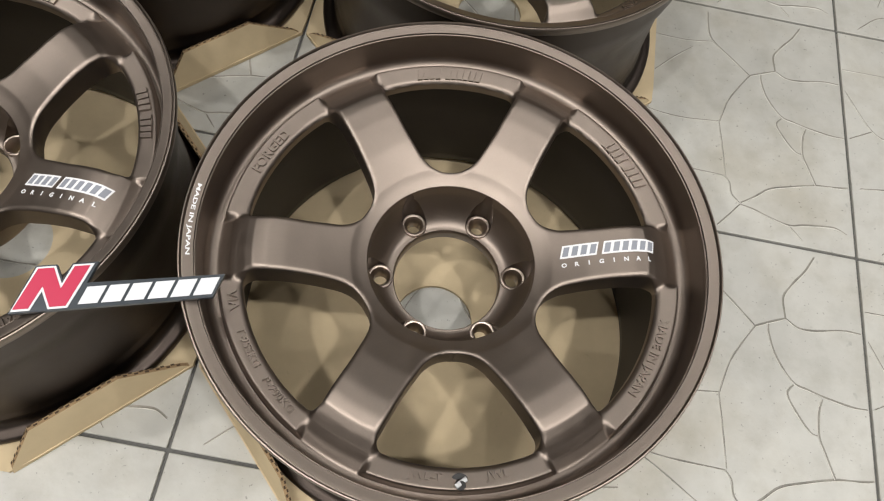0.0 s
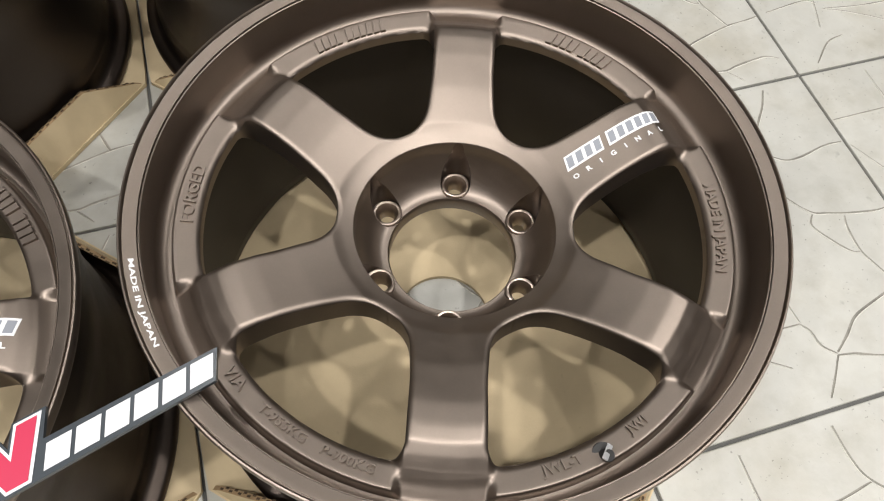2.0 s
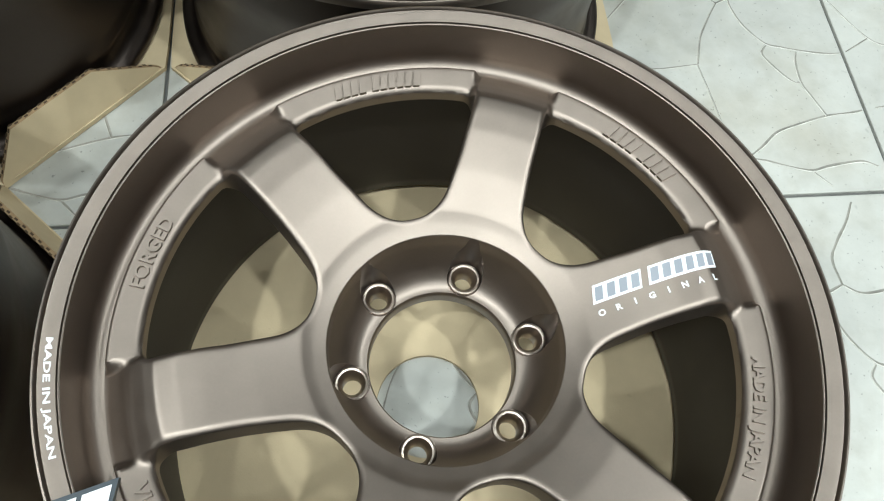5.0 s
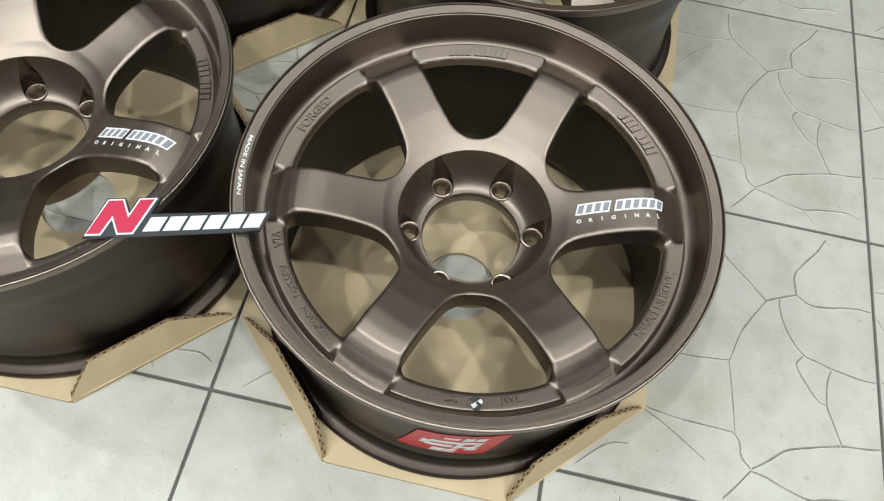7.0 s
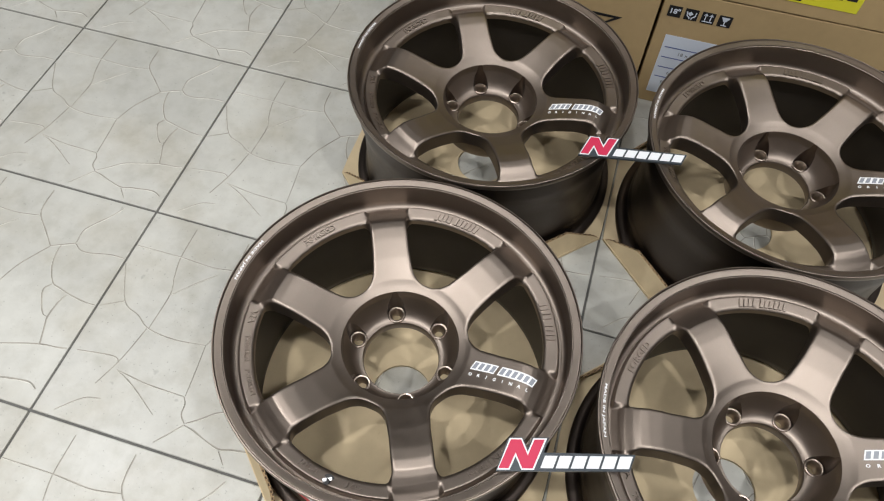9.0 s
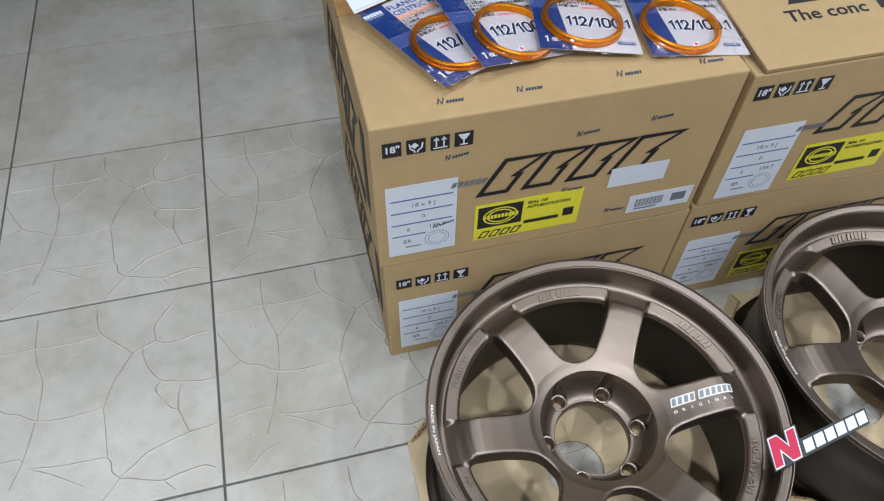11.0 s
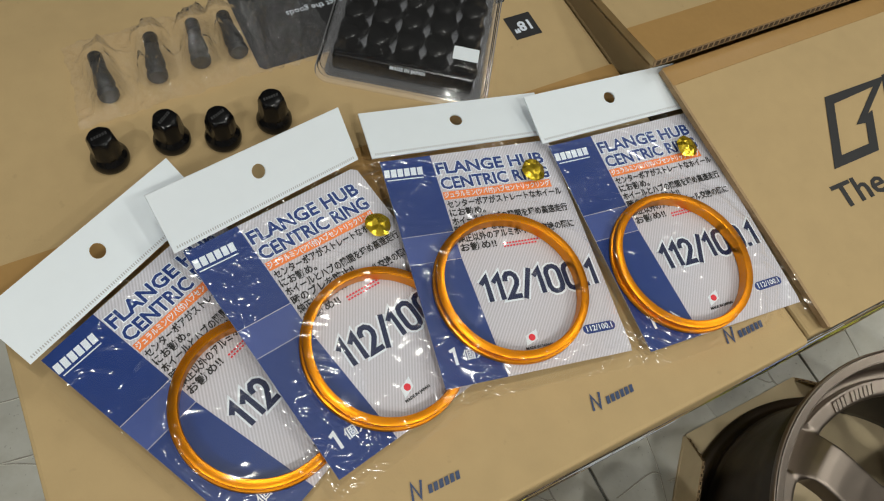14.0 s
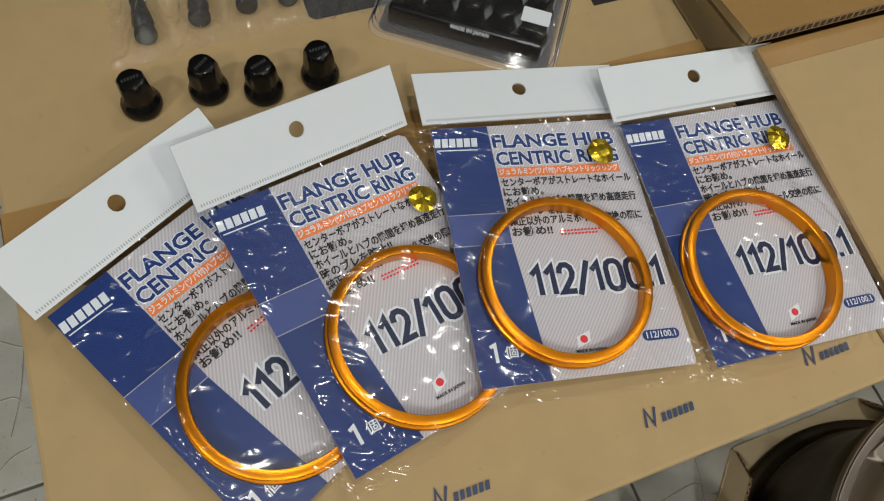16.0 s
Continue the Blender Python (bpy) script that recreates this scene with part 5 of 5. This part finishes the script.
def crinkled(name, outline_fun, nx, ny, height, seed, label, material):
    """A crumpled film sheet laid over a plan patch."""
    rg = random.Random(seed)
    o = [rg.uniform(0, 50) for _ in range(4)]
    vs = []
    for j in range(ny + 1):
        for i in range(nx + 1):
            u, v = i / nx, j / ny
            x, y, lift = outline_fun(u, v)
            e = min(u * 5, (1 - u) * 5, v * 4, (1 - v) * 4, 1.0)
            fold = (1 - abs(noise.noise((x * 55 + o[0], y * 40 + o[1], o[2])))) ** 7 + 0.45 * (1 - abs(noise.noise((x * 80 + o[3], y * 70, o[1])))) ** 6
            x, y = x + rg.uniform(-0.0005, 0.0005), y + rg.uniform(-0.0005, 0.0005)
            vs.append((x + 0.003 * noise.noise((v * 9, o[0], 1)) * (1 - e), y + 0.003 * noise.noise((u * 9, o[1], 2)) * (1 - e), TOPZ + 0.0012 + lift * e + height * fold * (0.3 + 0.7 * e)))
    fs = []
    for j in range(ny):
        for i in range(nx):
            a, b, c, d = j * (nx + 1) + i, j * (nx + 1) + i + 1, (j + 1) * (nx + 1) + i + 1, (j + 1) * (nx + 1) + i
            fs += [(a, b, c), (a, c, d)] if rg.random() < 0.5 else [(a, b, d), (b, c, d)]
    ob = part_mesh(name, pydata(name, vs, fs), material, None, "", False)
    ob.visible_shadow = False
    return tagged(ob, label, "bag")


MILKY = film_material("crinkled_film", 0.08, (0.98, 0.98, 0.98), 2.0, 0.04, 1.0, 60)


def strip(u, v):
    x = -0.662 + 0.150 * u + 0.006 * v
    y = 1.183 + 0.006 * u + 0.083 * v
    near = 1.0
    for sx, sy, r in STEMS:
        dx, dy = math.sin(radians(r)), -math.cos(radians(r))
        s = min(0.043, max(0.0, (x - sx) * dx + (y - sy) * dy))
        near = min(near, math.hypot(x - sx - dx * s, y - sy - dy * s))
    return x, y, 0.0185 * (1 - float(sstep(0.0075, 0.0165, near)))


crinkled("plastic_bag", strip, 72, 40, 0.0090, 11, "crumpled clear plastic strip bag holding valve stems", MILKY)
crinkled("plastic_bag", lambda u, v: (-0.516 + 0.060 * u, 1.184 + 0.078 * v + 0.004 * u, 0.012 * math.sin(math.pi * u) * math.sin(math.pi * v)), 34, 38, 0.017, 12, "crumpled empty end of a clear plastic bag", MILKY)

# ---- blister pack of nuts ----
def rounded_rect(x0, y0, x1, y1, r, n=6):
    pts = []
    for cx, cy, a0 in ((x1 - r, y1 - r, 0), (x0 + r, y1 - r, 90), (x0 + r, y0 + r, 180), (x1 - r, y0 + r, 270)):
        pts += [(cx + r * math.cos(radians(a0 + 90 * k / n)), cy + r * math.sin(radians(a0 + 90 * k / n))) for k in range(n + 1)]
    return pts


def shell_mesh(name, levels):
    """A moulded shell: rounded rectangles (x0, y0, x1, y1, radius, z) joined from level to level, closed on top."""
    vs, fs, k = [], [], 28
    for x0, y0, x1, y1, r, z in levels:
        vs += [(x, y, z) for x, y in rounded_rect(x0, y0, x1, y1, r)]
    for a in range(len(levels) - 1):
        for i in range(k):
            fs.append((a * k + i, a * k + (i + 1) % k, (a + 1) * k + (i + 1) % k, (a + 1) * k + i))
    fs.append(tuple((len(levels) - 1) * k + i for i in range(k)))
    return pydata(name, vs, fs)


bp_ = empty("blister_pack", pose(-0.4885, 1.1690, TOPZ, 0, 0, -35))
tagged(bp_, "clear blister pack of black lug nuts with a printed card", "blister pack")
BWID, BHGT = 0.1430, 0.2260
DARK = mat("dark_card", (0.014, 0.015, 0.017), 0.4, 0, 0.1, 40)
plate("backing_card", rounded_rect(0.008, 0.008, BWID - 0.006, BHGT - 0.004, 0.006), 0.001, 0.002, DARK, bp_, "dark printed backing card")
head_z = 0.0022
TRAYGREY = mat("grey_inner_tray", (0.24, 0.25, 0.27), 0.35, 0, 0.1, 40)
plate("inner_tray", rounded_rect(0.012, 0.022, BWID - 0.012, 0.122, 0.004), 0.0022, 0.0032, TRAYGREY, bp_, "grey inner tray")
plate("red_band", [(0.011, 0.206), (0.058, 0.206), (0.058, 0.2165), (0.014, 0.2165), (0.011, 0.2135)], 0.0021, 0.0024, RED, bp_)
print_bars(bp_, [(0.018 + i * 0.0060, 0.2090, 0.0230 + i * 0.0060, 0.2135) for i in range(6)], pose(0, 0, 0.0025), PAPER, 0, "brand_bar", 0.0001)
print_bars(bp_, [(0.061 + i * 0.0058, 0.2090, 0.0655 + i * 0.0058, 0.2125) for i in range(6)], pose(0, 0, head_z), PAPER, 0, "brand_bar", 0.0001)
print_bars(bp_, [(0.018 + i * 0.011, 0.1790, 0.027 + i * 0.011, 0.1870) for i in range(4)], pose(0, 0, head_z), PAPER, 0.3, "brand_bar", 0.0001)
print_bars(bp_, [(0.022 + i * 0.0125, 0.1950, 0.0325 + i * 0.0125, 0.1985) for i in range(5)], pose(0, 0, head_z), LABEL_GREY, 0, "brand_bar", 0.0001)
print_fit(bp_, "OFFICIAL", 0.0092, 0.066, 0.098, 0.1835, head_z, PAPER, 0.0002)
print_fit(bp_, "MOTOR SPORTS GEAR", 0.0125, 0.014, 0.136, 0.1690, head_z, PAPER, 0.0004)
plate("price_label", [(0.094, 0.1760), (0.137, 0.1760), (0.137, 0.2120), (0.094, 0.2120)], 0.0026, 0.0029, PAPER, bp_, "white price label")
print_bars(bp_, [(0.097, y, 0.134, y + 0.0009) for y in (0.1815, 0.1865, 0.1915, 0.1965, 0.2015)] + [(0.097, 0.2060, 0.112, 0.2085)], pose(0, 0, 0.0030), LABEL_GREY, 0, "label_rule", 0.0001)
foil_dot(bp_, 0.1210, 0.1700, 7)
bp_.children[-1].location.z = 0.0262
# twenty nuts standing in rows, a chrome key socket and its black shank
for row in range(4):
    for col in range(5):
        nb = new("nut", NUT)
        nb.parent = bp_
        nb.matrix_basis = pose(0.0235 + 0.0240 * col, 0.0345 + 0.0240 * row, 0.0034, 0, 0, 13 * row + 20 * col) @ Matrix.Diagonal((0.90, 0.90, 0.72, 1))
v, f = lathe([(0.0001, 0.0), (0.0100, 0.0), (0.0106, 0.001), (0.0106, 0.0255), (0.0098, 0.0270), (0.0001, 0.0270)], 32)
so = part_mesh("key_socket", fix_normals(pydata("key_socket", v, f)), CHROME, bp_, "chrome key socket", True, 40)
so.matrix_basis = pose(0.0160, 0.1360, 0.013, 0, 90, 0)
v, f = lathe([(0.0001, 0.0), (0.0092, 0.0), (0.0096, 0.001), (0.0096, 0.078), (0.0086, 0.080), (0.0001, 0.080)], 32)
sk = part_mesh("key_shank", fix_normals(pydata("key_shank", v, f)), RUBBER, bp_, "dull black shank of the key", True, 40)
sk.matrix_basis = pose(0.0440, 0.1360, 0.012, 0, 90, 0)
plate("size_sticker", rounded_rect(0.1085, 0.0230, 0.1290, 0.0365, 0.001), 0.0322, 0.0325, PAPER, bp_, "small white sticker")
part("front_step", box_bm(0.014, 0.0140, 0.0033, BWID - 0.014, 0.0205, 0.020, 0.002), BLACK_NUT, bp_, "black moulded step")
W, H = BWID, BHGT
part_mesh("clear_dome", shell_mesh("clear_dome", [(0.006, 0.0080, W - 0.006, 0.1540, 0.012, 0.0120), (0.008, 0.0105, W - 0.008, 0.1520, 0.011, 0.0270), (0.0095, 0.0125, W - 0.0095, 0.1505, 0.010, 0.0305), (0.0125, 0.0160, W - 0.0125, 0.1475, 0.008, 0.0318)]), CLEAR, bp_, "clear moulded dome", True, 35).visible_shadow = False
part_mesh("clear_dome", shell_mesh("clear_dome", [(0.006, 0.1560, W - 0.006, H - 0.005, 0.008, 0.0120), (0.008, 0.1580, W - 0.008, H - 0.007, 0.007, 0.0230), (0.0105, 0.1605, W - 0.0105, H - 0.0095, 0.006, 0.0255)]), CLEAR, bp_, "clear moulded dome", True, 35).visible_shadow = False
for z0, z1, ins in ((0.0004, 0.0034, 0.0), (0.0048, 0.0072, 0.0018), (0.0086, 0.0110, 0.0034)):
    rim = shell_mesh("clear_flange", [(ins + 0.0008, ins + 0.0008, W - ins - 0.0008, H - ins - 0.0008, 0.013, z0), (ins, ins, W - ins, H - ins, 0.014, z0 + 0.0006), (ins, ins, W - ins, H - ins, 0.014, z1 - 0.0006), (ins + 0.0012, ins + 0.0012, W - ins - 0.0012, H - ins - 0.0012, 0.013, z1)])
    part_mesh("clear_flange", rim, CLEAR_RIM if ins == 0 else CLEAR, bp_, "clear plastic flange", True, 35).visible_shadow = False
print_text(bp_, "MADE IN JAPAN", 0.0040, pose(BWID / 2 + 0.004, 0.0105, 0.0215, 60, 0, 0), PAPER, 0.0001)


# ---- floor tiles, last ----
def groove_line(bm, pts, width):
    """A tapered groove along a smooth line through a few points, in tile units."""
    P = [Vector(p) for p in pts]
    P = [P[0] * 2 - P[1]] + P + [P[-1] * 2 - P[-2]]
    line = []
    for i in range(1, len(P) - 2):
        for s in np.linspace(0, 1, 7)[: 7 if i == len(P) - 3 else 6]:
            a, b, c, d = P[i - 1], P[i], P[i + 1], P[i + 2]
            line.append(0.5 * (2 * b + (c - a) * s + (2 * a - 5 * b + 4 * c - d) * s * s + (3 * b - a - 3 * c + d) * s**3))
    n = len(line)
    prev = None
    for i, p in enumerate(line):
        t = (line[min(i + 1, n - 1)] - line[max(i - 1, 0)]).normalized()
        nr = Vector((-t.y, t.x))
        w = width * (0.55 + 0.45 * math.sin(math.pi * (0.12 + 0.76 * i / (n - 1)))) * (0.85 + 0.3 * noise.noise((p.x * 19, p.y * 19, 0)))
        p = p * TS - Vector((TS / 2, TS / 2))
        row = [bm.verts.new((q.x, q.y, z)) for q, z in ((p - nr * w, 0.00010), (p - nr * w * 0.55, 0.0009 * RAISE), (p + nr * w * 0.1, 0.0002), (p + nr * w, 0.00010))]
        if prev:
            for c in range(3):
                # the rising strip carries the painted highlight
                bm.faces.new((prev[c], row[c], row[c + 1], prev[c + 1])).material_index = 1 if c == 0 else 0
        prev = row


TS, RAISE = 0.4060, 1.0
tile_bm = box_bm(-TS / 2, -TS / 2, -0.0075, TS / 2, TS / 2, 0.0, 0.0014, 2)
floor = bpy.data.objects["floor"]
tile_me = bpy.data.meshes.new("tile")
tile_bm.to_mesh(tile_me)
tile_bm.free()
tile_me.materials.append(TILE)
gb = bmesh.new()
GW = 0.0022
groove_line(gb, [(0.483, 0.97), (0.486, 0.883), (0.506, 0.826), (0.581, 0.753), (0.645, 0.69)], GW)
groove_line(gb, [(0.006, 0.811), (0.219, 0.813), (0.384, 0.806), (0.506, 0.824)], GW * 0.8)
groove_line(gb, [(0.274, 0.626), (0.353, 0.712), (0.425, 0.780)], GW * 0.6)
groove_line(gb, [(0.645, 0.69), (0.689, 0.711), (0.746, 0.736)], GW)
groove_line(gb, [(0.746, 0.736), (0.742, 0.807), (0.77, 0.856), (0.818, 0.916), (0.854, 0.977)], GW)
groove_line(gb, [(0.746, 0.736), (0.787, 0.711), (0.841, 0.711), (0.929, 0.73), (0.994, 0.73)], GW)
groove_line(gb, [(0.645, 0.69), (0.601, 0.623), (0.562, 0.554), (0.530, 0.455)], GW * 0.7)
groove_line(gb, [(0.689, 0.711), (0.69, 0.671), (0.712, 0.598), (0.762, 0.528), (0.81, 0.511), (0.873, 0.495), (0.945, 0.483), (0.995, 0.483)], GW)
groove_line(gb, [(0.762, 0.52), (0.742, 0.485), (0.775, 0.423), (0.808, 0.382), (0.833, 0.373)], GW * 0.9)
groove_line(gb, [(0.853, 0.491), (0.839, 0.45), (0.835, 0.376), (0.853, 0.321), (0.877, 0.254)], GW)
groove_line(gb, [(0.605, 0.126), (0.655, 0.161), (0.706, 0.202), (0.777, 0.227), (0.877, 0.254), (0.961, 0.263), (0.995, 0.27)], GW)
groove_line(gb, [(0.547, 0.224), (0.565, 0.198), (0.572, 0.154), (0.601, 0.123)], GW * 0.8)
groove_line(gb, [(0.601, 0.118), (0.644, 0.11), (0.703, 0.09), (0.771, 0.072), (0.82, 0.082), (0.889, 0.093), (0.938, 0.095), (0.976, 0.077)], GW)
groove_line(gb, [(0.771, 0.072), (0.817, 0.021)], GW * 0.7)
groove_line(gb, [(0.521, 0.022), (0.556, 0.062), (0.601, 0.118)], GW * 0.8)
groove_line(gb, [(0.223, 0.97), (0.223, 0.815), (0.244, 0.712), (0.269, 0.626), (0.262, 0.452)], GW * 0.7)
groove_line(gb, [(0.005, 0.71), (0.099, 0.541), (0.188, 0.496), (0.262, 0.452), (0.385, 0.438), (0.527, 0.452)], GW * 0.8)
groove_line(gb, [(0.099, 0.541), (0.007, 0.489)], GW * 0.6)
groove_line(gb, [(0.03, 0.278), (0.185, 0.297), (0.225, 0.275)], GW * 0.8)
groove_line(gb, [(0.255, 0.452), (0.225, 0.300), (0.180, 0.170)], GW * 0.6)
groove_line(gb, [(0.243, 0.246), (0.38, 0.228), (0.547, 0.224)], GW * 0.8)
groove_line(gb, [(0.233, 0.248), (0.328, 0.205), (0.465, 0.12)], GW * 0.7)
groove_line(gb, [(0.085, 0.026), (0.168, 0.101), (0.235, 0.119)], GW * 0.8)
groove_line(gb, [(0.527, 0.455), (0.539, 0.353), (0.551, 0.228)], GW * 0.5)
groove_me = bpy.data.meshes.new("tile_grooves")
gb.to_mesh(groove_me)
gb.free()
groove_me.materials.append(CRACK)
groove_me.materials.append(CHIPPED)
groove_worn = groove_me.copy()
groove_worn.materials[0] = CRACK_FAINT
rng = random.Random(5)
far_v, far_f = [], []
for i in range(-9, 14):
    for j in range(-11, 10):
        cx, cy = TX + T * (i + 0.5), TY + T * (j + 0.5)
        if abs(cx) > 4.38 or abs(cy) > 3.88:
            continue
        if -2.6 < cx < 1.5 and -1.3 < cy < 3.0:
            tl = new("tile", tile_me)
            tl.parent = floor
            tl.matrix_basis = pose(cx, cy, rng.uniform(-0.0004, 0.0))
            # columns left of 3 take the fainter groove colour
            worn = i < 3
            if j >= 3 or (1 <= i < 3 and j == -2):
                continue
            gr = new("tile_grooves", groove_worn if worn else groove_me)
            gr.parent = tl
            tagged(gr, kind="stuff")
        else:
            k = len(far_v)
            h = TS / 2
            far_v += [(cx - h, cy - h, 0), (cx + h, cy - h, 0), (cx + h, cy + h, 0), (cx - h, cy + h, 0)]
            far_f.append((k, k + 1, k + 2, k + 3))
            far_v += [(cx - h, cy - h, -0.007), (cx + h, cy - h, -0.007), (cx + h, cy + h, -0.007), (cx - h, cy + h, -0.007)]
            for a in range(4):
                b = (a + 1) % 4
                far_f.append((k + 4 + a, k + 4 + b, k + b, k + a))
tagged(part_mesh("far_tiles", pydata("far_tiles", far_v, far_f), TILE, floor), kind="stuff")
